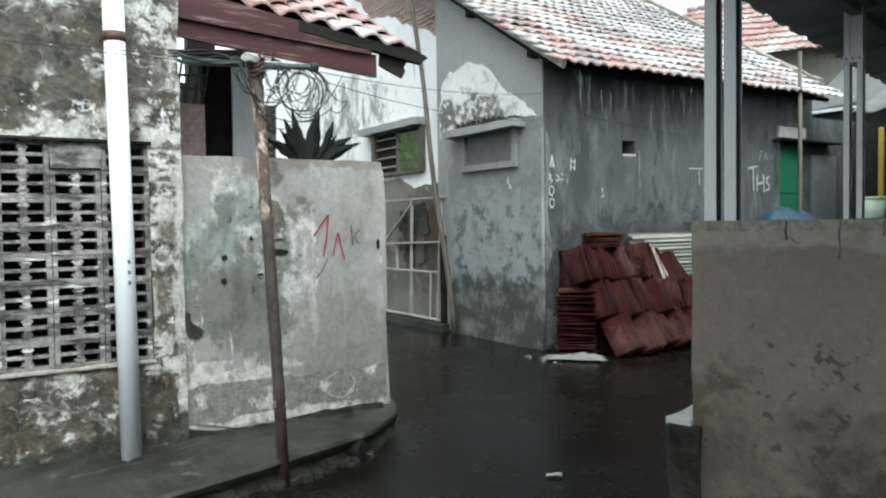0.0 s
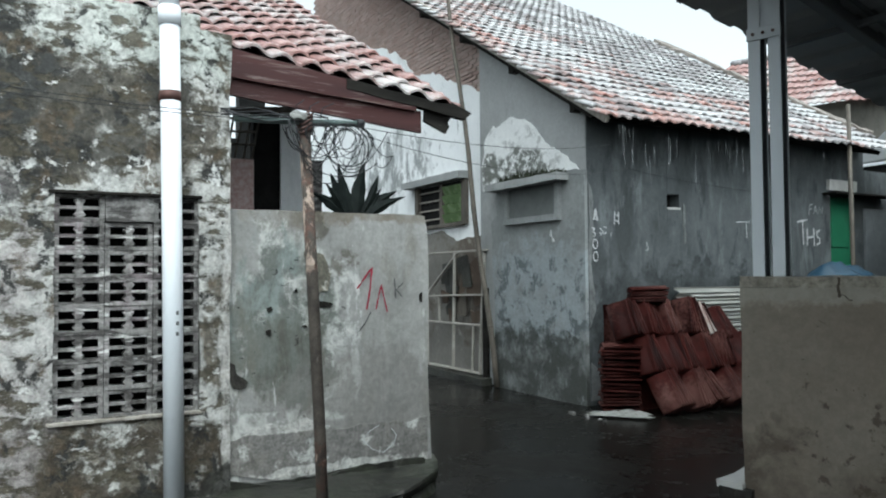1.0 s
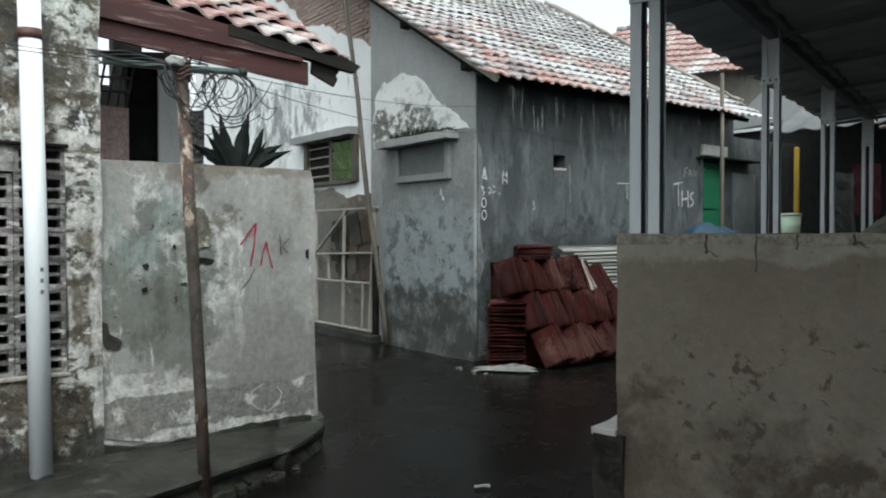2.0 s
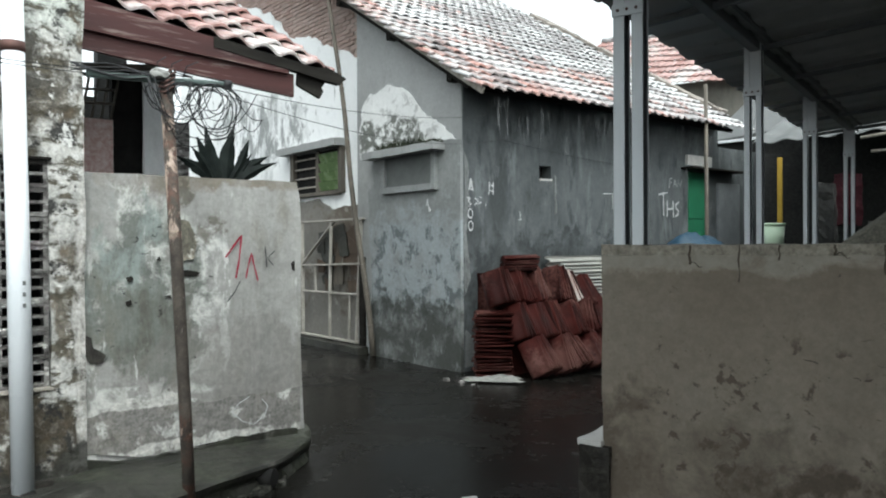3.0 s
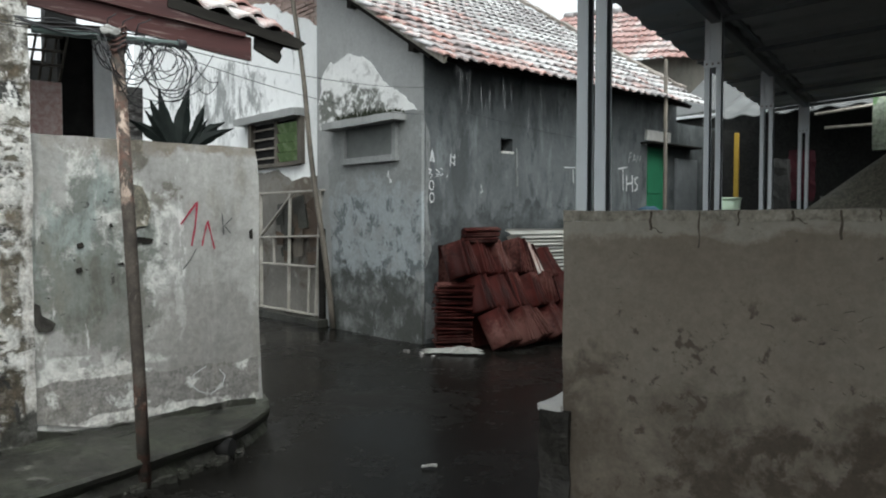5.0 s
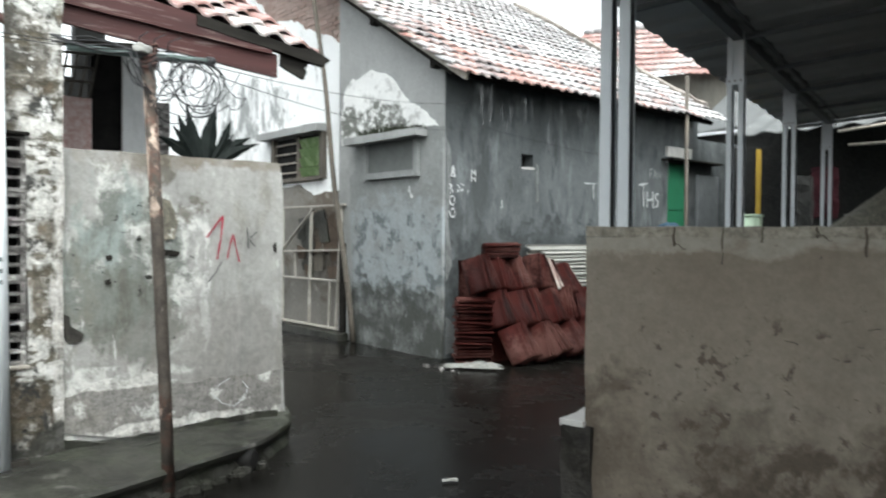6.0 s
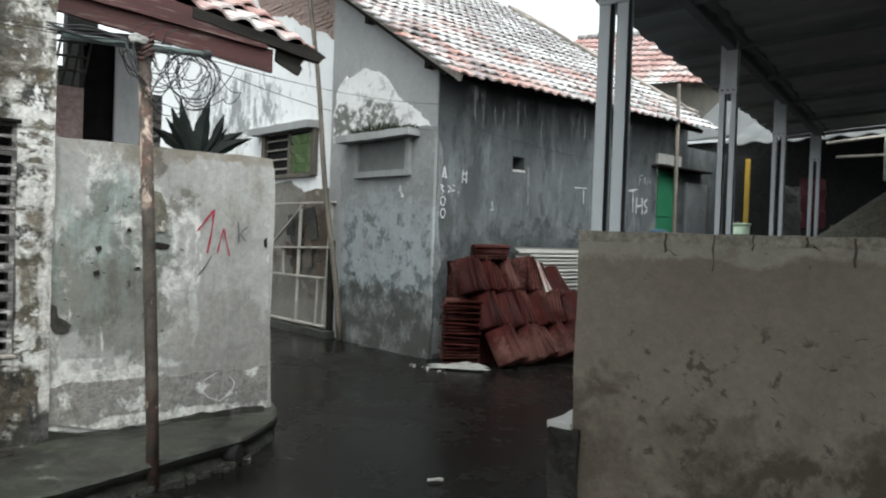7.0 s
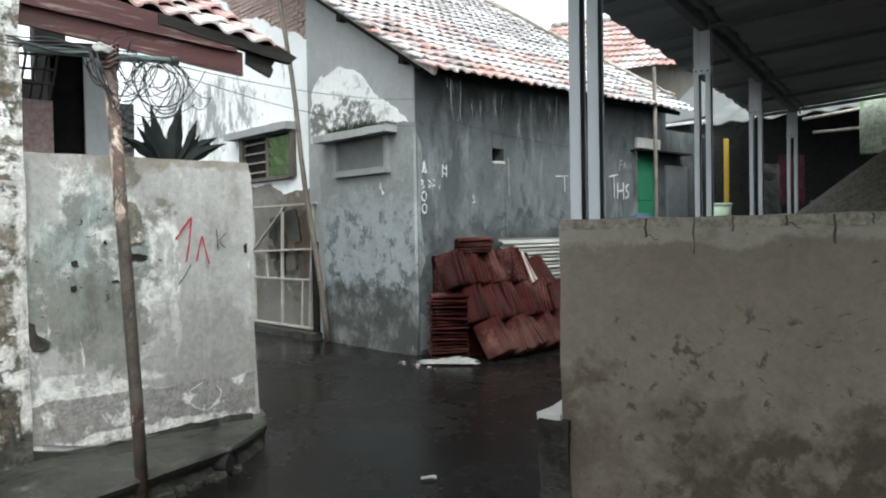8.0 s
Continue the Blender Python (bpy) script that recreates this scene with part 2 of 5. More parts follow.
M_ROSTER = plaster("mouldy_white_plaster", (0.40, 0.395, 0.37), (0.57, 0.56, 0.53), [
    ((0.44, 0.46, 0.42), 1.6, 0.36, 0.56, 0.85, None, ((-4.8, 0.2, 3.15), (9, 9, 0.50))),
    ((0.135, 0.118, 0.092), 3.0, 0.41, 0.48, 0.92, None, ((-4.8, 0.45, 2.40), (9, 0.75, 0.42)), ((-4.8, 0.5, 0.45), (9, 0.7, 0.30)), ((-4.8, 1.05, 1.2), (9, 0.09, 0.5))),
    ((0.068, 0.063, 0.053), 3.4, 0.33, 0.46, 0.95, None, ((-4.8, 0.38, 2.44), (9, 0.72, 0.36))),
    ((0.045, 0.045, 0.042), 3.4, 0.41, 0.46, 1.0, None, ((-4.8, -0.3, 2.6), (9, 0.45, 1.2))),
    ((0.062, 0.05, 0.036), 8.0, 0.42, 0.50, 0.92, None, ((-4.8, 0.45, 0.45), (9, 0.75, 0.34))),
    ((0.33, 0.30, 0.29), 3.0, 0.38, 0.54, 0.8, None, ((-4.8, -0.05, 1.0), (9, 0.22, 1.0))),
    ((0.08, 0.07, 0.05), 9.0, 0.50, 0.57, 0.95, (1, 0.7, 1.5)),
    ((0.035, 0.035, 0.033), 5.5, 0.57, 0.61, 0.95, None),
    ((0.72, 0.71, 0.68), 8.0, 0.60, 0.65, 0.95, (1, 0.8, 1.3)),
    ((0.12, 0.09, 0.06), 4.0, 0.58, 0.64, 0.7, None),
    ((0.74, 0.73, 0.70), 11.0, 0.57, 0.61, 0.9, None, ((-4.8, 1.02, 2.3), (9, 0.16, 0.45)), ((-4.8, 0.5, 2.08), (9, 0.6, 0.14))),
    ((0.60, 0.58, 0.545), 6.0, 0.36, 0.48, 0.9, (1, 1, 0.5), ((-4.75, 1.12, 1.15), (9, 0.06, 1.0))),
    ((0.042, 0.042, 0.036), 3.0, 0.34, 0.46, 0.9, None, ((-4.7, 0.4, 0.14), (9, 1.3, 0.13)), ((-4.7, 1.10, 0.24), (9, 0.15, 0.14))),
], 2.2, relief=0.9)
M_BLOCK = plaster("vent_block_cement", (0.17, 0.162, 0.155), (0.29, 0.28, 0.267), [
    ((0.06, 0.055, 0.052), 7.0, 0.46, 0.56, 0.9, (1, 0.6, 2)),
    ((0.30, 0.24, 0.26), 3.0, 0.55, 0.65, 0.5, None),
    ((0.72, 0.71, 0.68), 9.0, 0.57, 0.64, 0.8, (1, 0.6, 2.5)),
], 3.0, relief=0.8)
M_PILLAR = plaster("blue_grey_cement", (0.185, 0.193, 0.19), (0.245, 0.253, 0.25), [
    ((0.27, 0.297, 0.308), 2.6, 0.36, 0.52, 0.9, None, ((-7.7, 5.8, 1.25), (1.6, 9, 0.75))),
    ((0.072, 0.082, 0.085), 6.5, 0.50, 0.58, 0.8, (1, 1, 0.85), ((-7.9, 5.8, 1.05), (1.6, 9, 0.75))),
    ((0.045, 0.048, 0.042), 2.6, 0.30, 0.52, 0.9, None, ((-8.0, 5.8, 0.26), (1.4, 9, 0.62)), ((-7.0, 5.8, 0.26), (0.8, 9, 0.62))),
    ((0.25, 0.26, 0.255), 4.5, 0.54, 0.66, 0.35, None, ((-6.85, 5.8, 2.0), (0.20, 9, 0.8))),
    ((0.30, 0.32, 0.32), 9.0, 0.58, 0.68, 0.6, (1, 1, 0.5)),
], 1.4, grain=0.1, fleck=0.12)
M_GABLE = plaster("grey_gable_plaster", (0.25, 0.255, 0.252), (0.33, 0.335, 0.33), [
    ((0.20, 0.205, 0.2), 2.0, 0.54, 0.66, 0.5, (1, 1, 0.4)),
    ((0.16, 0.165, 0.16), 0.7, 0.54, 0.66, 0.45, None),
], 1.0, grain=0.06, relief=0.25, fleck=0.07)
M_DARK = plaster("damp_dark_cement", (0.068, 0.075, 0.078), (0.115, 0.125, 0.128), [
    ((0.045, 0.05, 0.05), 1.2, 0.50, 0.64, 0.75, (1, 1, 0.5)),
    ((0.20, 0.215, 0.22), 3.0, 0.54, 0.68, 0.65, (1, 1, 0.25)),
    ((0.035, 0.04, 0.042), 5.0, 0.54, 0.64, 0.7, (1, 1, 0.35)),
    ((0.022, 0.025, 0.026), 1.6, 0.36, 0.55, 0.8, None, ((-6.8, 7.5, 0.9), (9, 2.6, 0.8))),
    ((0.03, 0.034, 0.034), 0.55, 0.52, 0.64, 0.6, None),
], 1.2, grain=0.10, fleck=0.08)
M_WHITE = plaster("white_limewash", (0.82, 0.83, 0.83), (0.88, 0.89, 0.89), [
    ((0.33, 0.345, 0.34), 1.3, 0.50, 0.66, 0.75, (1, 1, 0.4), ((-11.8, 5.9, 3.2), (1.5, 9, 0.9))),
    ((0.45, 0.46, 0.455), 0.9, 0.56, 0.70, 0.5, (1, 1, 0.4)),
    ((0.24, 0.25, 0.245), 5.0, 0.47, 0.56, 0.85, (1, 1, 0.45), ((-12.3, 5.9, 3.55), (1.5, 9, 0.62)), ((-13.6, 5.9, 3.85), (0.9, 9, 0.5))),
    ((0.16, 0.16, 0.15), 5.5, 0.62, 0.70, 0.7, (1, 1, 0.3)),
], 1.0, relief=0.3, fleck=0.15)
M_PATCH = plaster("peeling_whitewash", (0.66, 0.665, 0.655), (0.76, 0.765, 0.75), [
    ((0.30, 0.30, 0.29), 5.0, 0.54, 0.62, 0.6, None),
    ((0.10, 0.105, 0.09), 10.0, 0.42, 0.50, 0.9, None, ((-8.1, 5.78, 2.92), (0.75, 9, 0.30)), ((-8.85, 5.78, 3.0), (0.25, 9, 0.25))),
], 3.0, fleck=0.15)
# Foot stains widened and mortar band paled so the colour sets the wall's brightness.
M_CEMENT = plaster("raw_cement_render", (0.182, 0.151, 0.118), (0.235, 0.203, 0.164), [
    ((0.245, 0.224, 0.188), 0.8, 0.50, 0.68, 0.75, None),
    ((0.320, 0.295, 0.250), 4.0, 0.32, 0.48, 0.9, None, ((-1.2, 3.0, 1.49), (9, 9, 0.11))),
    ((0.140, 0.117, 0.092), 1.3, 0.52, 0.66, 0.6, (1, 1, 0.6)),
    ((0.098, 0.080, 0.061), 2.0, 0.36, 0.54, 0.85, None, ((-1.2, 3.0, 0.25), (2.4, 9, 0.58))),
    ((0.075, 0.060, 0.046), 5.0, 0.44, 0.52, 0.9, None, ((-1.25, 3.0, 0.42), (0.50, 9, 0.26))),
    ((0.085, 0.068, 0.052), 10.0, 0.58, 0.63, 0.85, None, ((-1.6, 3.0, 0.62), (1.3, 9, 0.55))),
    ((0.06, 0.05, 0.04), 17.0, 0.66, 0.69, 0.85, (1, 1, 1.3)),
    ((0.31, 0.30, 0.275), 12.0, 0.69, 0.76, 0.5, None),
], 0.9, rough=0.85, grain=0.08, relief=0.35, fleck=0.10)
M_MORTAR = plaster("mortar_cap", (0.235, 0.212, 0.172), (0.30, 0.275, 0.230), [
    ((0.10, 0.09, 0.07), 8.0, 0.60, 0.68, 0.8, None)], 4.0, relief=0.9)
M_STONE = plaster("dark_wet_stone", (0.026, 0.024, 0.021), (0.055, 0.050, 0.043), [
    ((0.014, 0.013, 0.011), 5.0, 0.5, 0.62, 0.8, None), ((0.16, 0.15, 0.135), 12.0, 0.66, 0.72, 0.6, None)], 5.0, rough=0.5, relief=0.9)
M_KERB = plaster("wet_kerb_cement", (0.018, 0.018, 0.0155), (0.042, 0.041, 0.035), [
    ((0.045, 0.048, 0.036), 1.8, 0.48, 0.62, 0.8, None), ((0.17, 0.165, 0.148), 4.5, 0.62, 0.70, 0.6, None)], 2.5, rough=0.5, relief=0.7)
M_BRICK, _t, _b = nodes("old_brick", 0.8)
_r = chance(_t)
_c = mix(_t, _r, (0.33, 0.235, 0.205), (0.42, 0.32, 0.285))
_c = mix(_t, ramp(_t, tex(_t, "n", where(_t), 7, 7, 0.7), 0.45, 0.7, 0, 0.6), _c, (0.26, 0.225, 0.20))
_t.links.new(_c, _b.inputs["Base Color"])
bump(_t, _b, tex(_t, "n", where(_t), 40, 6, 0.7), 0.5, 0.01)
M_JOINT = plaster("brick_mortar", (0.27, 0.215, 0.185), (0.34, 0.285, 0.25), [], 4.0)
M_TILE_OLD = tile_material("grey_wet_clay_tile", (0.22, 0.198, 0.195), (0.34, 0.335, 0.335), (0.12, 0.115, 0.115), (0.46, 0.46, 0.46), 0.62, 0.48, ((0.40, 0.22, 0.185), ((-10, 5.6, 5), (7, 2.4, 7)), ((-6.3, 7.0, 3.3), (1.8, 4.5, 1.8))), 0.28)
M_TILE_RED = tile_material("red_clay_tile", (0.31, 0.17, 0.15), (0.43, 0.29, 0.27), (0.16, 0.12, 0.11), (0.48, 0.46, 0.445), 0.67, 0.45, None, 0.32)
M_TILE_NEW = tile_material("unused_red_tile", (0.011, 0.0028, 0.0025), (0.046, 0.0108, 0.0090), (0.007, 0.003, 0.0027), (0.085, 0.040, 0.034), 0.70, 0.52, None, 0.06)
M_TILE_LIME = tile_material("lime_smeared_tile", (0.16, 0.085, 0.07), (0.34, 0.27, 0.24), (0.09, 0.04, 0.034), (0.45, 0.42, 0.39), 0.62, 0.55, None, 0.1)
M_FASCIA = painted("maroon_painted_board", (0.036, 0.0125, 0.012), (0.062, 0.022, 0.020), 0.55, 0, 3.0, ((0.15, 0.11, 0.10), 0.555), (1, 0.22, 3.5))
M_OLDWOOD = painted("black_weathered_wood", (0.010, 0.009, 0.008), (0.026, 0.024, 0.021), 0.8, 0, 4.0, ((0.16, 0.15, 0.13), 0.66), (1, 0.4, 3), 0.5)
M_GREYWOOD = painted("grey_weathered_wood", (0.22, 0.20, 0.17), (0.38, 0.35, 0.31), 0.7, 0, 6.0, ((0.10, 0.09, 0.08), 0.62), (3, 3, 0.6), 0.5)
M_BAMBOO = painted("dry_bamboo", (0.07, 0.062, 0.052), (0.14, 0.122, 0.10), 0.65, 0, 5.0, ((0.06, 0.055, 0.05), 0.6), (1, 1, 0.4), 0.3)
M_PVC = painted("white_pvc", (0.70, 0.73, 0.76), (0.78, 0.80, 0.82), 0.32, 0, 2.0, ((0.42, 0.43, 0.43), 0.70), (1, 1, 0.5), 0.05)
M_RUST = plaster("rusted_steel", (0.045, 0.038, 0.033), (0.085, 0.072, 0.060), [
    ((0.12, 0.058, 0.042), 12.0, 0.46, 0.62, 0.8, None, ((-4.2, 1.45, 2.05), (9, 9, 0.60)), ((-4.2, 1.54, 0.12), (9, 9, 0.60))),
    ((0.42, 0.33, 0.27), 13.0, 0.50, 0.56, 0.9, (1, 1, 0.5), ((-4.2, 1.45, 1.88), (9, 9, 0.36))),
    ((0.36, 0.27, 0.22), 16.0, 0.58, 0.63, 0.9, (1, 1, 0.6), ((-4.2, 1.54, 0.30), (9, 9, 0.42))),
    ((0.20, 0.18, 0.16), 22.0, 0.62, 0.67, 0.7, (1, 1, 0.5)),
], 7.0, rough=0.7, relief=0.6, fleck=0.15)
M_STRAP = painted("dark_steel_strap", (0.07, 0.04, 0.035), (0.13, 0.07, 0.06), 0.6, 0.3, 12)
M_ZINC = painted("galvanised_steel", (0.60, 0.635, 0.665), (0.70, 0.735, 0.76), 0.42, 0.1, 5.0, ((0.33, 0.34, 0.35), 0.68), (1, 1, 0.3), 0.08)
# Darker copy of the galvanised steel: carries the shade inside the channels.
M_ZINC_IN = painted("shaded_channel_inside", (0.075, 0.08, 0.085), (0.11, 0.115, 0.12), 0.6, 0.2, 5.0)
M_SHEET = painted("dull_roof_sheet", (0.38, 0.40, 0.41), (0.48, 0.50, 0.51), 0.45, 0.15, 3.0, ((0.25, 0.26, 0.26), 0.62), None, 0.1)
M_BEAM = painted("dark_steel_beam", (0.15, 0.16, 0.17), (0.22, 0.235, 0.24), 0.5, 0.2, 4.0, ((0.10, 0.09, 0.085), 0.64), None, 0.1)
M_CORR = painted("white_corrugated_sheet", (0.22, 0.22, 0.205), (0.31, 0.31, 0.285), 0.5, 0.1, 3.0, ((0.30, 0.28, 0.25), 0.68), (1, 0.4, 2), 0.1)
M_CABLE = painted("black_cable", (0.012, 0.012, 0.013), (0.03, 0.03, 0.032), 0.5, 0, 20)
M_GREENPIPE = painted("green_grey_pipe", (0.06, 0.085, 0.08), (0.12, 0.15, 0.14), 0.5, 0.1, 8, ((0.20, 0.20, 0.19), 0.66))
M_LEAF = painted("dark_plant_leaf", (0.006, 0.008, 0.0075), (0.015, 0.019, 0.017), 0.6, 0, 9)
M_PINK = plaster("pink_house_wall", (0.66, 0.48, 0.45), (0.74, 0.57, 0.53), [((0.42, 0.31, 0.28), 1.5, 0.55, 0.7, 0.6, None)], 1.5)
# Near-black colour stands in for the shade inside openings and hollows.
M_BLACKIN = painted("painted_dark", (0.012, 0.012, 0.012), (0.025, 0.024, 0.023), 0.9)
M_GREEN = painted("green_painted_door", (0.022, 0.13, 0.065), (0.035, 0.18, 0.095), 0.5, 0, 3.0, ((0.06, 0.10, 0.07), 0.66))
M_GREENGLASS = painted("green_louvre_glass", (0.12, 0.19, 0.08), (0.19, 0.27, 0.12), 0.25, 0, 5)
M_YELLOW = painted("yellow_paint", (0.33, 0.21, 0.025), (0.42, 0.28, 0.04), 0.5, 0, 5, ((0.35, 0.25, 0.08), 0.68))
M_TARP = painted("blue_tarpaulin", (0.016, 0.040, 0.065), (0.03, 0.065, 0.10), 0.45, 0, 4, ((0.03, 0.05, 0.08), 0.6))
M_SAND = plaster("sand_heap", (0.12, 0.115, 0.09), (0.17, 0.16, 0.125), [((0.07, 0.065, 0.055), 3.0, 0.5, 0.65, 0.6, None)], 3.0, grain=0.5, relief=0.9)
M_SACK = painted("white_plastic_sack", (0.15, 0.15, 0.14), (0.24, 0.24, 0.225), 0.45, 0, 7, ((0.12, 0.24, 0.22), 0.64))
M_REDPAINT = painted("red_spray_paint", (0.22, 0.016, 0.035), (0.32, 0.04, 0.065), 0.6, 0, 15)
M_BLACKPAINT = painted("black_paint", (0.05, 0.05, 0.05), (0.09, 0.09, 0.09), 0.6, 0, 15)
M_CHALK = painted("white_chalk", (0.40, 0.41, 0.41), (0.56, 0.57, 0.57), 0.7, 0, 15)
M_FADED = painted("faded_white_paint", (0.20, 0.21, 0.21), (0.40, 0.41, 0.41), 0.7, 0, 9, ((0.10, 0.11, 0.11), 0.58))
M_SLAB = painted("pale_stone_slab", (0.45, 0.44, 0.42), (0.60, 0.59, 0.56), 0.4, 0, 6, ((0.28, 0.27, 0.25), 0.64))
# Near-black: gloom of the shed and other dim spots put into the colour.
M_SHADEWALL = plaster("gloom_grey_wall", (0.022, 0.022, 0.021), (0.040, 0.040, 0.038), [((0.012, 0.012, 0.012), 1.5, 0.5, 0.65, 0.6, None)], 1.5)
M_ASBESTOS = painted("grey_fibre_sheet", (0.095, 0.10, 0.10), (0.135, 0.14, 0.14), 0.6, 0, 2.0, ((0.20, 0.20, 0.20), 0.62))
for _m in (M_LEAF, M_OLDWOOD, M_BLACKIN):
    _m.node_tree.nodes["Principled BSDF"].inputs["Specular IOR Level"].default_value = 0.07
M_REDCLOTH = painted("red_cloth", (0.030, 0.006, 0.010), (0.055, 0.011, 0.016), 0.8, 0, 8)

# ---- ground ----
bm = bmesh.new()
_xs = [-160, -60, -25] + [-14 + 0.35 * i for i in range(50)] + [15, 40, 120]
_ys = [-120, -40, -12] + [-4 + 0.35 * i for i in range(56)] + [26, 60, 160]


def ground_z(x, y):
    return 0.018 * noise.noise(Vector((x * 0.7, y * 0.7, 0))) + 0.008 * noise.noise(Vector((x * 3, y * 3, 2))) - 0.008


_v = [[bm.verts.new((x, y, ground_z(x, y))) for y in _ys] for x in _xs]
for i in range(len(_xs) - 1):
    for j in range(len(_ys) - 1):
        bm.faces.new((_v[i][j], _v[i + 1][j], _v[i + 1][j + 1], _v[i][j + 1])).smooth = True
ground = part("ground", bm, M_GROUND, None)
tagged(ground, "dark wet lane of mud and cement under rain", "ground", kind="structure")

# kerb along the yard wall
kerb = thing("kerb", (-4.45, 0.0, 0), "wet mossy cement kerb along the foot of the yard wall", "kerb", kind="structure")


def kerb_edge(y):
    """The front edge of the kerb, aslant to the wall and rounded off at its end."""
    x = -4.02 - 0.315 * (max(y, 0.75) - 1.05)
    return x if y < 2.12 else x - (x + 4.74) * min(1.0, (y - 2.12) / 0.50) ** 1.8


bm = bmesh.new()
rows = []
for k in range(123):
    y = -3.5 + 0.05 * k
    xe = kerb_edge(y)
    w = lambda f, a: a * noise.noise(Vector((y * f, f, a)))
    prof = [(-4.80, 0.24)] + [(-4.74 + (xe + 4.74) * q, 0.205 - 0.06 * q ** 0.8 + w(5 + 3 * q, 0.012)) for q in (0.0, 0.14, 0.28, 0.42, 0.56, 0.7, 0.85, 0.97)]
    prof += [(xe, 0.128 + w(6, 0.008)), (xe - 0.012, 0.10), (xe - 0.05 + w(9, 0.03), 0.06), (xe - 0.03 + w(7, 0.05), 0.0), (xe - 0.03, -0.06)]
    rows.append([bm.verts.new((x, y, z)) for x, z in prof])
for a, b in zip(rows, rows[1:]):
    for i in range(len(a) - 1):
        bm.faces.new((a[i], a[i + 1], b[i + 1], b[i]))
bm.faces.new(rows[-1])
bmesh.ops.recalc_face_normals(bm, faces=list(bm.faces))
part("slab", bm, M_KERB, kerb)
bm = bmesh.new()
for k in range(60):
    y = 0.7 + 1.6 * random.random()
    r = random.uniform(0.006, 0.02)
    x = kerb_edge(y) + random.uniform(-0.03, 0.05)
    rough_box(bm, (x - r, y - r, -0.015), (x + r, y + r * 1.4, r * 1.1), 0.03, 0.012, 17)
tagged(part("gravel", bm, M_KERB, kerb, "wet gravel at the foot of the kerb"), kind="stuff")
bm = bmesh.new()
ragged(bm, [(-3.4, 0.13), (2.50, 0.13), (2.50, 0.235), (1.9, 0.225), (1.45, 0.20), (1.10, 0.27), (0.95, 0.36), (0.80, 0.26), (0.2, 0.22), (-0.6, 0.25), (-3.4, 0.22)], 0, -4.765, -4.735, 0.04, 0.025, (2, 3, 4, 5, 6, 7, 8, 9))
part("plaster_skirt", bm, M_KERB, kerb)
for ya, yb, x in ((-3.4, 0.3, -4.46), (0.45, 1.35, -4.45), (1.5, 2.25, -4.60)):
    bm = bmesh.new()
    n = 40
    rows = []
    for k in range(n + 1):
        y = ya + (yb - ya) * k / n
        xx = x - 0.13 * (y - ya) + 0.03 * noise.noise(Vector((y * 5, 3, x)))
        h = 0.016 * (1 + 0.8 * noise.noise(Vector((y * 8, 5, x)))) * math.sin(math.pi * min(1, max(0.02, k / n))) ** 0.3
        rows.append([bm.verts.new(p) for p in ((xx - 0.05, y, 0.17), (xx - 0.02, y, 0.178 + h), (xx, y, 0.172 + h), (xx + 0.02, y, 0.15))])
    for a, b in zip(rows, rows[1:]):
        for i in range(3):
            bm.faces.new((a[i], a[i + 1], b[i + 1], b[i]))
    bmesh.ops.recalc_face_normals(bm, faces=list(bm.faces))
    part("broken_edge", bm, M_KERB, kerb, "broken ridge of cement on the kerb")
# Solid black plug: paints the shade of the drain gap.
bm = bmesh.new()
tube(bm, [(-4.42, 2.06, 0.055), (-4.37, 2.10, 0.058), (-4.335, 2.125, 0.058)], 0.055, 12)
part("drain_mouth", bm, M_BLACKIN, kerb, "black plug standing for the dark drain gap under the slab")

# ---- yard wall with the graffiti ----
yard_wall = thing("wall_yard", (-4.86, 1.8, 0), "stained grey plastered yard wall with red graffiti", "wall", kind="structure")
bm = bmesh.new()
rough_box(bm, (-4.90, 1.10, -0.05), (-4.76, 2.545, 1.945), 0.09, 0.010, 3)
for v in bm.verts:
    if v.co.y > 2.40:
        v.co.y += 0.055 * max(0.0, 0.9 - v.co.z) ** 2 - (0.03 * ((v.co.z - 1.75) / 0.2) ** 2 if v.co.z > 1.75 else 0)
part("wall_body", bm, M_LEFT, yard_wall)
bm = bmesh.new()
ragged(bm, [(1.12, 0.30), (1.45, 0.22), (2.0, 0.24), (2.53, 0.22), (2.53, 0.52), (1.9, 0.50), (1.62, 0.62), (1.3, 0.55), (1.12, 0.50)], 0, -4.765, -4.752, 0.04, 0.055, (4, 5, 6, 7, 8))
part("plaster_band", bm, plaster("pale_plaster_band", (0.155, 0.148, 0.138), (0.215, 0.207, 0.195), [((0.17, 0.16, 0.14), 3.0, 0.50, 0.62, 0.7, None), ((0.55, 0.55, 0.52), 7.0, 0.56, 0.64, 0.8, None), ((0.52, 0.51, 0.48), 5.0, 0.4, 0.5, 0.8, None, ((-4.75, 1.5, 0.56), (9, 0.4, 0.05)), ((-4.75, 1.9, 0.25), (9, 0.9, 0.05)))], 3.0), yard_wall)
bm = bmesh.new()
ragged(bm, [(1.13, 0.99), (1.17, 0.97), (1.18, 0.91), (1.25, 0.86), (1.23, 0.82), (1.16, 0.82), (1.13, 0.88)], 0, -4.77, -4.744, 0.03, 0.012)
part("broken_plaster", bm, M_STONE, yard_wall, "dark hole of fallen plaster")
bm = bmesh.new()
ragged(bm, [(1.62, 1.68), (1.75, 1.66), (1.80, 1.55), (1.78, 1.42), (1.70, 1.40), (1.66, 1.52)], 0, -4.765, -4.742, 0.03, 0.02)
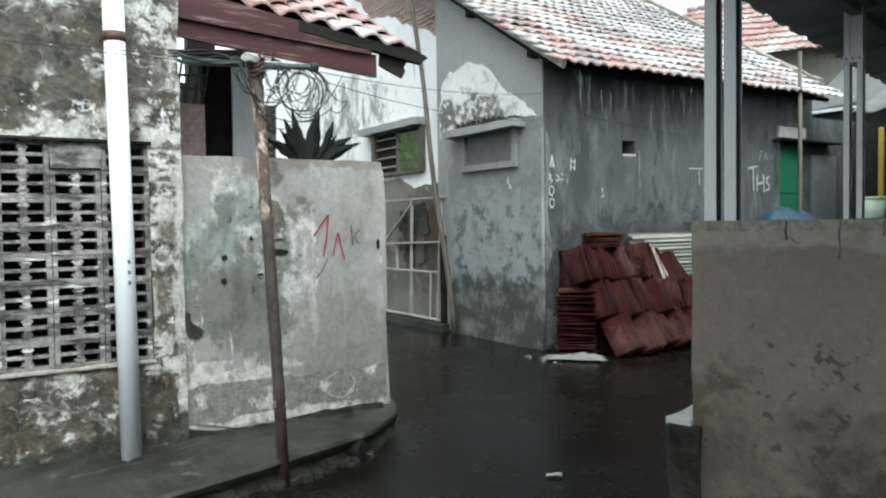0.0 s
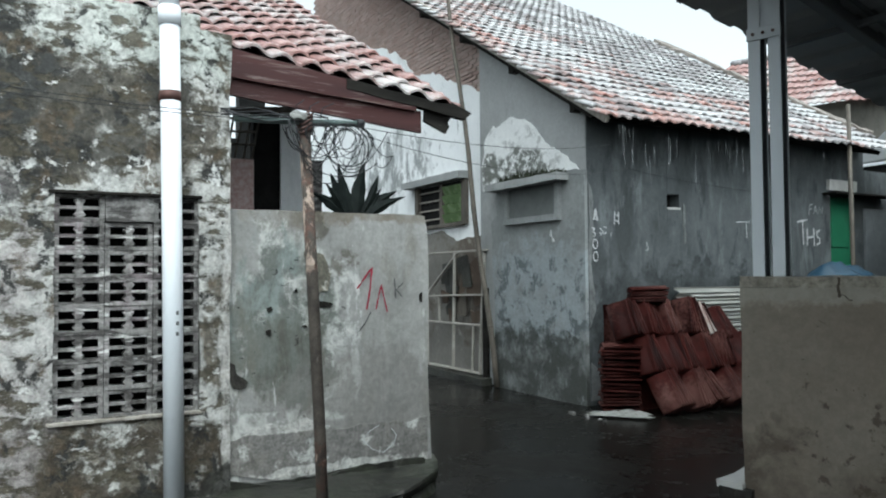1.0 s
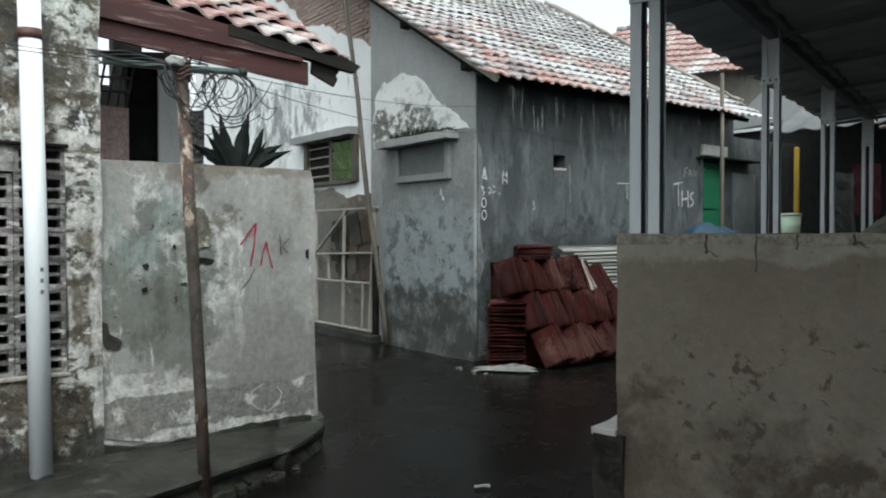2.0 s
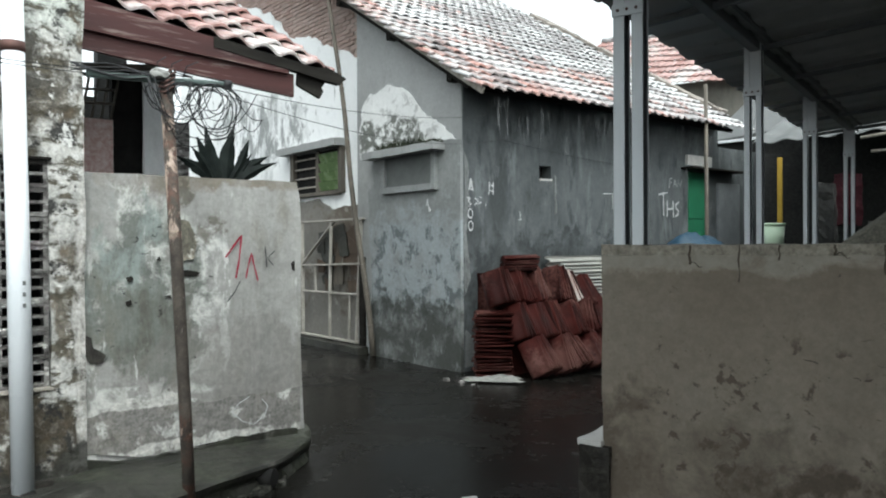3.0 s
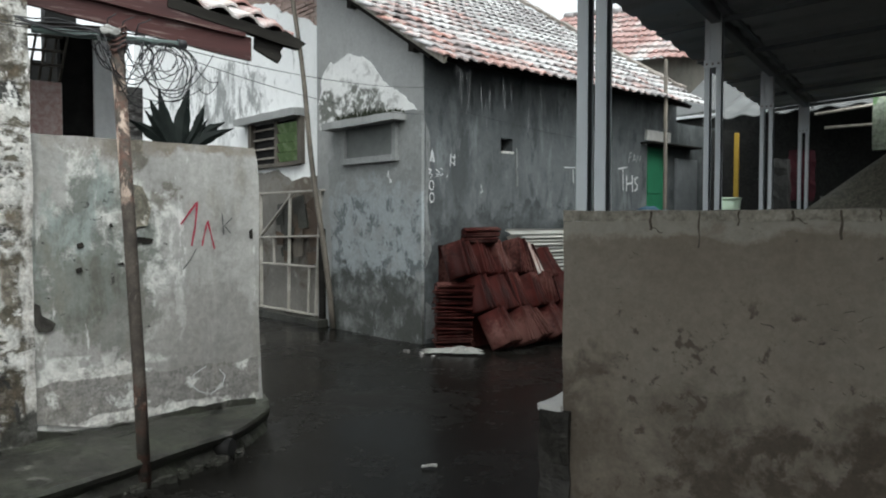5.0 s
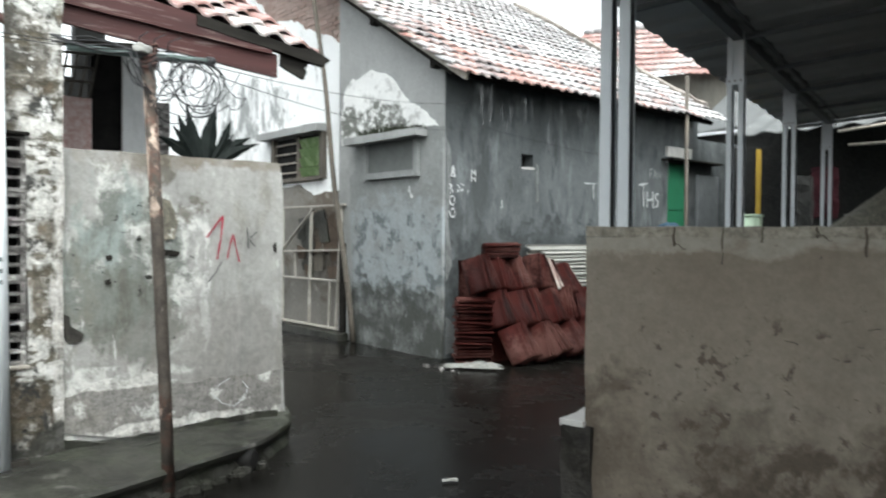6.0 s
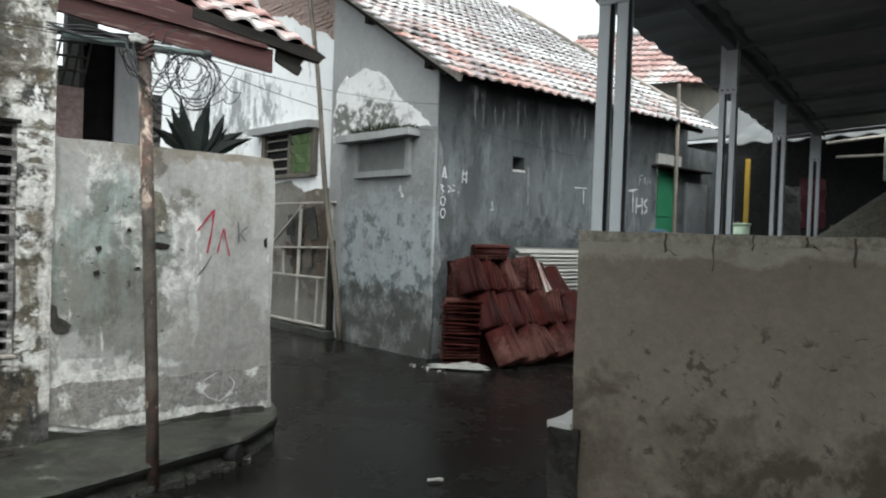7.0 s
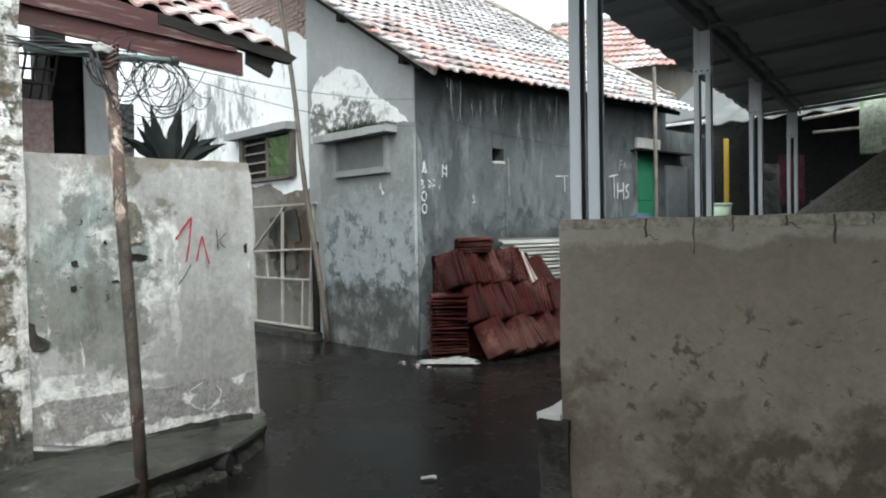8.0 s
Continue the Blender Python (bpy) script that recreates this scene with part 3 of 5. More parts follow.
part("mould_patch", bm, plaster("flaking_mould", (0.10, 0.095, 0.075), (0.22, 0.20, 0.16), [((0.55, 0.53, 0.48), 9, 0.58, 0.64, 0.8, None)], 8, relief=0.9), yard_wall)
for pts in ([(1.66, 1.345), (1.74, 1.352), (1.82, 1.335), (1.80, 1.315), (1.70, 1.318)], [(1.365, 1.17), (1.395, 1.18), (1.40, 1.15), (1.37, 1.145)], [(1.37, 1.315), (1.40, 1.325), (1.41, 1.30), (1.38, 1.29)], [(1.60, 1.19), (1.63, 1.20), (1.64, 1.18)], [(1.55, 1.42), (1.565, 1.44), (1.575, 1.41)], [(2.47, 1.38), (2.49, 1.40), (2.49, 1.33), (2.475, 1.34)]):
    bm = bmesh.new()
    ragged(bm, pts, 0, -4.77, -4.746, 0.02, 0.006)
    part("chip", bm, M_OLDWOOD, yard_wall, "dark chip in the plaster")
for pts, w, mt in (
    ([(1.99, 1.43), (2.05, 1.51), (2.10, 1.575), (2.085, 1.42), (2.06, 1.29)], 0.016, M_REDPAINT),
    ([(2.13, 1.29), (2.15, 1.38), (2.17, 1.455), (2.19, 1.37), (2.215, 1.27)], 0.014, M_REDPAINT),
    ([(2.09, 1.27), (2.05, 1.20), (2.00, 1.14)], 0.010, M_BLACKPAINT),
    ([(2.27, 1.50), (2.275, 1.44), (2.28, 1.36)], 0.010, M_BLACKPAINT),
    ([(2.34, 1.47), (2.285, 1.42), (2.33, 1.37)], 0.010, M_BLACKPAINT),
    ([(2.15, 0.50), (2.07, 0.46), (2.03, 0.41), (2.10, 0.34), (2.18, 0.31), (2.26, 0.36), (2.28, 0.42), (2.24, 0.47)], 0.008, M_CHALK),
):
    bm = bmesh.new()
    fine = []
    for a, b in zip(pts, pts[1:]):
        fine += [(-4.76, a[0] + (b[0] - a[0]) * k / 4, a[1] + (b[1] - a[1]) * k / 4) for k in range(4)]
    fine.append((-4.76, *pts[-1]))
    strip(bm, fine, w, (1, 0, 0), 0.016)
    part("graffiti_stroke", bm, mt, yard_wall)

# ---- wall with the vent blocks ----
vent_wall = thing("wall_vent", (-4.85, -1.0, 0), "mouldy whitewashed wall with a panel of vent blocks", "wall", kind="structure")
bm = bmesh.new()
Y0, Y1, Z0, Z1 = 0.16, 0.945, 0.715, 1.995
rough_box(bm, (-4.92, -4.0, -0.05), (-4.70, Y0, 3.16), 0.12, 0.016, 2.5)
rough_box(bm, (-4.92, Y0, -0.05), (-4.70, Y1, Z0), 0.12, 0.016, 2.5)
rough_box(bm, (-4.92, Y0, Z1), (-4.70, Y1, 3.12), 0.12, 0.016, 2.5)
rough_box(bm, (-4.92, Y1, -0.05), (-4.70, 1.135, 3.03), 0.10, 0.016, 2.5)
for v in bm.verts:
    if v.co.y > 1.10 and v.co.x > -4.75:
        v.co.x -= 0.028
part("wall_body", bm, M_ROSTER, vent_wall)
# Black sheet paints the dark seen through the vent blocks.
bm = bmesh.new()
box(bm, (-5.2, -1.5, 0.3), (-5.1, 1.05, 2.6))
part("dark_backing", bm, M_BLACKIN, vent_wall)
b = bmesh.new()
BW, BH, BD = 0.258, 0.158, 0.09
for i in range(3):
    w = 0.026 if i != 1 else 0.034
    y = [0, BW / 2 - 0.017, BW - 0.026][i]
    box(b, (-BD, y, 0), (0, y + w, BH))
for k in range(3):
    h = 0.024 if k != 1 else 0.018
    z = [0, BH / 2 - 0.009, BH - 0.024][k]
    for i in range(2):
        y0, y1 = [(0.026, BW / 2 - 0.017), (BW / 2 + 0.017, BW - 0.026)][i]
        box(b, (-BD + 0.003, y0, z), (-0.003, y1, z + h))
for cy, wy in ((BW / 2, 0.032), (0.013, 0.016), (BW - 0.013, 0.016)):
    for zc in (0.040, 0.118):
        prof = [(cy - wy, zc), (cy, zc - 0.034), (cy + wy, zc), (cy, zc + 0.034)] if wy > 0.03 else [(cy, zc - 0.03), (cy + wy, zc - 0.024), (cy, zc + 0.03), (cy - wy, zc + 0.024)]
        fa = [b.verts.new((-0.006, y, z)) for y, z in prof]
        fb = [b.verts.new((-BD + 0.006, y, z)) for y, z in prof]
        b.faces.new(fa)
        b.faces.new(fb[::-1])
        for i in range(4):
            b.faces.new((fa[i], fb[i], fb[(i + 1) % 4], fa[(i + 1) % 4]))
bmesh.ops.recalc_face_normals(b, faces=list(b.faces))
me_block = bpy.data.meshes.new("vent_block")
b.to_mesh(me_block)
b.free()
me_block.materials.append(M_BLOCK)
for r in range(8):
    for c in range(3):
        if r == 7 and c == 1:
            continue
        piece("vent_block", me_block, pose(-4.725 + random.uniform(-0.006, 0.006), Y0 + 0.262 * c, Z0 + 0.160 * r, 0, random.uniform(-1, 1), random.uniform(-1, 1)), vent_wall)
bm = bmesh.new()
rough_box(bm, (-4.82, Y0 + 0.258, Z0 + 1.125), (-4.715, Y0 + 0.525, Z1), 0.06, 0.01, 5)
part("filled_block", bm, M_BLOCK, vent_wall, "vent block filled with dark cement")
bm = bmesh.new()
soft_box(bm, (-4.73, Y0 - 0.03, Z1 - 0.008), (-4.685, Y1 + 0.01, Z1 + 0.012), None, 0.004)
part("lintel_edge", bm, M_OLDWOOD, vent_wall)
bm = bmesh.new()
soft_box(bm, (-4.73, Y0 - 0.03, Z0 - 0.016), (-4.682, Y1 + 0.01, Z0 + 0.004), None, 0.004)
part("sill", bm, M_GREYWOOD, vent_wall)

# white pipe on that wall
pipe = thing("drain_pipe", (-4.60, 0.78, 0.15), "white plastic drain pipe strapped to the mouldy wall", "pipe")
bm = bmesh.new()
tube(bm, [(-4.60, 0.785, 0.17), (-4.60, 0.77, 1.5), (-4.60, 0.745, 3.0)], 0.057, 20)
tube(bm, [(-4.60, 0.745, 2.99), (-4.60, 0.742, 3.10)], 0.064, 20)
tube(bm, [(-4.60, 0.742, 3.10), (-4.61, 0.74, 3.22), (-4.68, 0.74, 3.32), (-4.80, 0.74, 3.38)], 0.057, 20)
part("tube", bm, M_PVC, pipe)
bm = bmesh.new()
tube(bm, [(-4.60, 0.752, 2.545), (-4.60, 0.751, 2.60)], 0.0605, 20)
soft_box(bm, (-4.70, 0.70, 2.55), (-4.64, 0.81, 2.60))
part("strap", bm, M_STRAP, pipe, "brown steel strap")
for k, z in enumerate((1.18, 1.24, 1.30)):
    bm = bmesh.new()
    soft_box(bm, (-4.5485, 0.78, z), (-4.5425, 0.796, z + 0.022), None, 0.001)
    part("print_mark", bm, M_ASBESTOS, pipe)
bm = bmesh.new()
rough_box(bm, (-4.72, 0.66, 0.13), (-4.60, 0.94, 0.21), 0.05, 0.02, 6)
part("cement_collar", bm, M_STONE, pipe)
# Elbow in the same black, for the dark hole of the broken pipe.
bm = bmesh.new()
tube(bm, [(-4.60, 0.785, 0.20), (-4.585, 0.79, 0.16), (-4.53, 0.82, 0.128), (-4.47, 0.85, 0.115)], 0.052, 14, 1.06)
part("elbow", bm, M_BLACKIN, pipe, "broken elbow at the foot of the pipe, coloured dark for its hole")
for pts in ([(-4.52, 0.70, 0.15), (-4.47, 0.76, 0.14)], [(-4.44, 0.80, 0.14), (-4.43, 0.92, 0.13)]):
    bm = bmesh.new()
    tube(bm, pts, 0.018, 7, 0.6)
    part("broken_shard", bm, M_SLAB, pipe, "broken pale plastic shard")

# ---- big house with the dark wall ----
house = thing("house", (-10.5, 8.8, 0), "old tiled house with brick gable and damp dark wall", "house")
DX, DY = -6.81, 5.95
bm = bmesh.new()
rough_box(bm, (DX - 0.2, 5.80, -0.05), (DX, 7.10, 3.46), 0.2, 0.012, 1.5)
rough_box(bm, (DX - 0.2, 7.10, -0.05), (DX, 7.32, 2.35), 0.2, 0.0, 1.5)
rough_box(bm, (DX - 0.2, 7.10, 2.53), (DX, 7.32, 3.46), 0.2, 0.0, 1.5)
rough_box(bm, (DX - 0.2, 7.32, -0.05), (DX, 10.44, 3.46), 0.2, 0.012, 1.5)
rough_box(bm, (DX - 0.2, 10.44, 2.68), (DX, 11.02, 3.46), 0.2, 0.0, 1.5)
rough_box(bm, (DX - 0.2, 11.02, -0.05), (DX, 11.30, 3.46), 0.2, 0.012, 1.5)
rough_box(bm, (DX - 0.2, 11.30, -0.05), (DX, 12.6, 3.10), 0.2, 0.012, 1.5)
part("side_wall", bm, M_DARK, house, "damp dark cement side wall")
bm = bmesh.new()
SL = 0.61


def rake(x):
    return 3.22 + SL * (-6.18 - x)


_pts = [(-16.5, 0), (DX - 0.03, 0), (DX - 0.03, rake(DX) - 0.12), (-15.0, rake(-15.0) - 0.12), (-16.5, 7.0)]
ragged(bm, _pts, 1, DY, DY + 0.2, 9, 0, (9,))
part("gable_core", bm, M_JOINT, house, "mortar of the brick gable")
bm = bmesh.new()
ragged(bm, [(-9.10, 0), (DX - 0.008, 0), (DX - 0.008, rake(DX) - 0.13), (-9.10, rake(-9.10) - 0.13)], 1, 5.785, DY, 9, 0, (9,))
part("gable_plaster", bm, M_GABLE, house, "smooth grey gable plaster")
bm = bmesh.new()
ragged(bm, [(-16.4, 0), (-9.305, 0), (-9.305, 4.23), (-9.96, 4.52), (-10.66, 4.80), (-11.3, 4.95), (-12.1, 5.55), (-13.46, 6.05), (-16.4, 6.9)], 1, DY - 0.032, DY, 0.10, 0.09, (2, 3, 4, 5, 6, 7))
part("whitewash", bm, M_WHITE, house, "flaking white limewashed plaster")
bm = bmesh.new()
ragged(bm, [(-9.01, 2.71), (-6.84, 2.69), (-7.13, 2.95), (-7.54, 3.18), (-7.77, 3.41), (-8.01, 3.57), (-8.28, 3.65), (-8.74, 3.61), (-8.97, 3.41), (-9.05, 3.06)], 1, 5.772, 5.787, 0.06, 0.06)
part("white_patch", bm, M_PATCH, house, "patch of peeling whitewash")
# low front of the house beside the gate
bm = bmesh.new()
ragged(bm, [(-8.70, -0.05), (-6.80, -0.05), (-6.80, 2.75), (-7.02, 2.775), (-8.53, 2.765), (-8.70, 2.59), (-8.62, 2.35), (-8.78, 2.24), (-8.74, 1.6), (-8.70, 1.2)], 1, 5.745, 5.79, 0.07, 0.022, (2, 3, 4, 5, 6, 7, 8, 9))
part("front_plaster", bm, M_PILLAR, house, "patchy blue-grey cement front")
FRONT = Matrix.Translation((0.088, -0.065, -0.012))
bm = bmesh.new()
soft_box(bm, (-8.40, 5.795, 2.27), (-7.38, 5.815, 2.68), FRONT, 0.008)
part("blind_panel", bm, painted("dull_grey_panel", (0.10, 0.107, 0.104), (0.14, 0.148, 0.142), 0.6), house, "blocked window panel")
for lo, hi in (((-8.46, 5.755, 2.20), (-8.39, 5.812, 2.68)), ((-7.39, 5.755, 2.20), (-7.31, 5.812, 2.68)), ((-8.39, 5.75, 2.20), (-7.39, 5.812, 2.28))):
    bm = bmesh.new()
    rough_box(bm, lo, hi, 0.1, 0.006, 8, FRONT)
    part("panel_edge", bm, M_PILLAR, house)
bm = bmesh.new()
rough_box(bm, (-8.72, 5.62, 2.67), (-7.17, 5.83, 2.76), 0.1, 0.012, 6, FRONT)
part("ledge", bm, M_GABLE, house, "grey cement ledge")
bm = bmesh.new()
for k in range(260):
    x = random.uniform(-8.4, -7.1)
    y = random.uniform(5.60, 5.735)
    h = random.uniform(0.03, 0.12) * (1.2 - abs(x + 7.9))
    a = random.uniform(0, 6.28)
    r = random.uniform(0.01, 0.03)
    v = [bm.verts.new((x + r * math.cos(a), y + r * math.sin(a), 2.75)), bm.verts.new((x - r * math.cos(a), y - r * math.sin(a), 2.75)), bm.verts.new((x + random.uniform(-0.05, 0.05), y + random.uniform(-0.05, 0.05), 2.76 + h))]
    bm.faces.new(v)
_moss = part("moss", bm, painted("dark_moss", (0.014, 0.017, 0.010), (0.032, 0.038, 0.022), 0.9), house, "moss on the ledge")
tagged(_moss, kind="stuff")
# window of the white wall
# The black sheet paints the unlit room behind the louvres.
bm = bmesh.new()
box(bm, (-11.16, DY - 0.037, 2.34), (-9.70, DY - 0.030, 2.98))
win = part("window", bm, M_BLACKIN, house, "louvre window with a green pane over a black sheet")
for lo, hi in (((-11.25, 5.84, 2.30), (-11.14, 5.93, 3.02)), ((-9.74, 5.84, 2.30), (-9.64, 5.93, 3.0)), ((-11.14, 5.842, 2.28), (-9.74, 5.93, 2.34)), ((-10.42, 5.85, 2.34), (-10.33, 5.93, 2.98))):
    bm = bmesh.new()
    soft_box(bm, lo, hi)
    part("window_frame", bm, M_BAMBOO, win)
bm = bmesh.new()
rough_box(bm, (-11.50, 5.72, 2.99), (-9.62, 5.95, 3.10), 0.12, 0.012, 6)
part("sill_above", bm, M_GABLE, win, "cement hood over the window")
for k in range(4):
    bm = bmesh.new()
    box(bm, (-10.32, 0, -0.07), (-9.75, 0.008, 0.07), pose(0, 5.865, 2.42 + 0.145 * k, 22, 0, 0))
    part("louvre", bm, M_GREENGLASS, win, "green glass louvre")
for k in range(4):
    bm = bmesh.new()
    soft_box(bm, (-11.13, 5.872, 2.42 + 0.15 * k), (-10.43, 5.885, 2.445 + 0.15 * k), None, 0.003)
    part("bar", bm, M_GREYWOOD, win)
# grey plaster under the window
bm = bmesh.new()
ragged(bm, [(-11.6, 0), (-8.86, 0), (-8.9, 2.02), (-9.3, 2.10), (-9.9, 2.06), (-10.4, 2.24), (-10.9, 2.22), (-11.6, 2.3)], 1, 5.892, DY - 0.03, 0.08, 0.05, (1, 2, 3, 4, 5, 6, 7))
part("low_plaster", bm, plaster("rough_low_plaster", (0.145, 0.136, 0.120), (0.205, 0.196, 0.176), [((0.10, 0.078, 0.058), 1.1, 0.5, 0.6, 0.8, None), ((0.36, 0.35, 0.32), 3, 0.62, 0.7, 0.6, None), ((0.07, 0.055, 0.042), 3.0, 0.42, 0.54, 0.85, None, ((-9.6, 5.8, 1.25), (0.7, 9, 0.5)))], 2, fleck=0.12, grain=0.1), house)
# black sheet for the dark of the vent hole, and doorway
bm = bmesh.new()
box(bm, (DX - 0.19, 7.10, 2.35), (DX - 0.17, 7.32, 2.53))
part("vent_hole", bm, M_BLACKIN, house)
door = thing("green_door", (DX - 0.05, 10.73, 1.0), "green painted wooden door in the dark wall", "door")
bm = bmesh.new()
soft_box(bm, (DX - 0.12, 10.45, 0.02), (DX - 0.05, 11.01, 2.66))
part("door_leaf", bm, M_GREEN, door)
for k in range(3):
    bm = bmesh.new()
    soft_box(bm, (DX - 0.05, 10.52, 0.2 + 0.85 * k), (DX - 0.035, 10.94, 0.85 + 0.85 * k), None, 0.01)
    part("door_panel", bm, M_GREEN, door)
bm = bmesh.new()
rough_box(bm, (DX - 0.02, 10.36, 2.74), (DX + 0.05, 11.05, 2.90), 0.1, 0.01, 5)
part("lintel", bm, M_SLAB, door, "pale cement lintel")
bm = bmesh.new()
soft_box(bm, (DX, 10.25, 2.67), (DX + 0.22, 11.75, 2.70))
part("door_hood", bm, M_OLDWOOD, door, "dark plank hood")
# Added grey panel stands for the wall that continues past the door.
bm = bmesh.new()
soft_box(bm, (DX + 0.001, 11.25, 0.5), (DX + 0.05, 11.9, 2.5))
part("shutter", bm, M_BEAM, door, "grey panel standing for the wall beside the door")

# brushed letters and marks on the dark wall


def brush(strokes, width, material, name, label):
    """One letter or mark of brush strokes, each a line of (y, z) on the side wall."""
    bm = bmesh.new()
    for pts in strokes:
        fine = []
        for a, b in zip(pts, pts[1:]):
            fine += [(DX, a[0] + (b[0] - a[0]) * k / 4, a[1] + (b[1] - a[1]) * k / 4) for k in range(4)]
        strip(bm, fine + [(DX, *pts[-1])], width, (1, 0, 0), 0.022)
    part(name, bm, material, house, label)


def ring(y, z, ry, rz):
    return [(y + ry * math.cos(k * 0.5236), z + rz * math.sin(k * 0.5236)) for k in range(13)]


for letter in (
    [[(9.64, 2.25), (9.88, 2.29)], [(9.76, 2.28), (9.77, 1.93)]],
    [[(9.86, 2.16), (9.86, 1.92)], [(10.01, 2.17), (10.02, 1.91)], [(9.86, 2.03), (10.01, 2.05)]],
    [[(10.16, 2.15), (10.08, 2.11), (10.09, 2.05), (10.15, 2.02), (10.14, 1.96), (10.07, 1.93)]],
):
    brush(letter, 0.040, M_CHALK, "letter", "white brushed letter")
for letter in (
    [[(9.91, 2.36), (9.93, 2.50), (10.0, 2.52)], [(9.92, 2.44), (9.98, 2.45)]],
    [[(10.02, 2.38), (10.06, 2.50), (10.11, 2.38)], [(10.04, 2.42), (10.09, 2.42)]],
    [[(10.13, 2.38), (10.15, 2.49), (10.21, 2.39), (10.24, 2.49)]],
):
    brush(letter, 0.022, M_FADED, "letter", "faded white brushed letter")
for mark, w in (
    ([[(5.87, 2.16), (5.90, 2.30), (5.93, 2.16), (5.88, 2.18), (5.91, 2.24)]], 0.03),
    ([[(6.20, 2.27), (6.19, 2.12)], [(6.26, 2.27), (6.26, 2.12)], [(6.20, 2.24), (6.26, 2.22)], [(6.20, 2.17), (6.26, 2.15)]], 0.022),
    ([[(5.84, 2.07), (5.89, 2.06), (5.85, 2.02), (5.91, 2.0), (5.86, 1.96)], [(5.86, 2.08), (5.89, 1.97)]], 0.016),
    ([[(5.96, 2.07), (6.02, 2.03), (5.96, 1.98)], [(5.95, 2.02), (6.0, 1.99)]], 0.014),
    ([[(6.03, 2.085), (6.07, 2.07)]], 0.02), ([[(6.02, 2.0), (6.07, 2.02)]], 0.02), ([[(6.15, 2.02), (6.13, 1.98)]], 0.012),
    ([ring(5.89, 1.88, 0.036, 0.055)], 0.020), ([ring(5.895, 1.735, 0.036, 0.055)], 0.020),
    ([[(6.71, 1.92), (6.74, 1.82), (6.69, 1.815)]], 0.012),
    ([[(8.35, 2.21), (8.62, 2.22)], [(8.55, 2.21), (8.56, 2.0)]], 0.018),
):
    brush(mark, w, M_CHALK, "paint_mark", "white painted mark")
M_SMEAR = plaster("cement_smear", (0.13, 0.135, 0.135), (0.19, 0.197, 0.195), [((0.07, 0.075, 0.075), 4.0, 0.5, 0.62, 0.8, (1, 1, 0.4))], 2.5, fleck=0.15)
# run-off streaks, a patched corner and the sill of the vent hole
for pts in ([(5.80, 2.62), (5.86, 2.5), (5.87, 2.0), (5.84, 1.6), (5.90, 1.1), (5.80, 0.9)], [(7.36, 2.42), (7.40, 2.40), (7.41, 1.92), (7.37, 1.90)], [(6.0, 0.35), (6.3, 0.30), (6.1, 0.05), (5.82, 0.05), (5.82, 0.5)]):
    bm = bmesh.new()
    ragged(bm, pts, 0, DX - 0.01, DX + 0.013, 0.05, 0.025)
    part("plaster_repair", bm, M_SMEAR, house, "paler cement smear on the dark wall")
bm = bmesh.new()
rough_box(bm, (DX - 0.15, 7.10, 2.335), (DX + 0.012, 7.325, 2.362), 0.05, 0.006, 8)
part("vent_sill", bm, M_SLAB, house, "pale sill of the vent hole")
bm = bmesh.new()
ragged(bm, [(-7.46, 2.0), (-7.40, 1.98), (-7.36, 1.93), (-7.40, 1.92), (-7.43, 2.08)], 1, 5.735, 5.747, 0.03, 0.008)
part("paint_mark", bm, M_CHALK, house)

# bricks of the gable
b = bmesh.new()
soft_box(b, (-0.105, -0.035, -0.027), (0.105, 0.03, 0.027), None, 0.005)
me_brick = bpy.data.meshes.new("brick")
b.to_mesh(me_brick)
b.free()
me_brick.materials.append(M_BRICK)


def lime_top(x):
    for (a, za), (c, zc) in (((-16.4, 6.9), (-13.46, 6.05)), ((-13.46, 6.05), (-12.1, 5.55)), ((-12.1, 5.55), (-11.3, 4.95)), ((-11.3, 4.95), (-10.66, 4.80)), ((-10.66, 4.80), (-9.3, 4.23))):
        if a <= x <= c:
            return za + (zc - za) * (x - a) / (c - a)
    return 99


_spots = []
for r in range(75):
    z = 4.15 + 0.066 * r
    for c in range(32):
        x = -9.42 - 0.222 * c - (0.111 if r % 2 else 0)
        if lime_top(x) - 0.12 < z < rake(x) - 0.2:
            _spots.append((x, z))
_spots.sort(key=lambda s: -s[0])
for x, z in _spots[:290]:
    piece("brick", me_brick, pose(x + random.uniform(-0.012, 0.012), DY + random.uniform(0.016, 0.029), z + random.uniform(-0.004, 0.004), 0, random.uniform(-2, 2), 0), house)
bm = bmesh.new()
for x, z in _spots[290:]:
    box(bm, (x - 0.104, DY - 0.012 + random.uniform(-0.006, 0.006), z - 0.027), (x + 0.104, DY + 0.02, z + 0.027))
tagged(part("bricks", bm, M_BRICK, house, "far bricks of the gable"), kind="stuff")
# rafters and verge board
bm = bmesh.new()
_d = Vector((-8.7, 0, 8.7 * -(-SL))).normalized()
_m = Matrix(((_d.x, 0, -_d.z, -6.18), (0, 1, 0, 5.58), (_d.z, 0, _d.x, 3.265), (0, 0, 0, 1)))
soft_box(bm, (0.0, -0.02, 0.0), (10.2, 0.03, 0.10), _m)
part("verge_board", bm, M_GREYWOOD, house, "weathered verge board")
for k in range(5):
    bm = bmesh.new()
    x = -6.9 - 1.25 * k
    soft_box(bm, (x - 0.05, 5.66, rake(x) - 0.22), (x + 0.05, 5.96, rake(x) - 0.11))
    part("purlin_end", bm, M_OLDWOOD, house)
bm = bmesh.new()
_l = 10.2
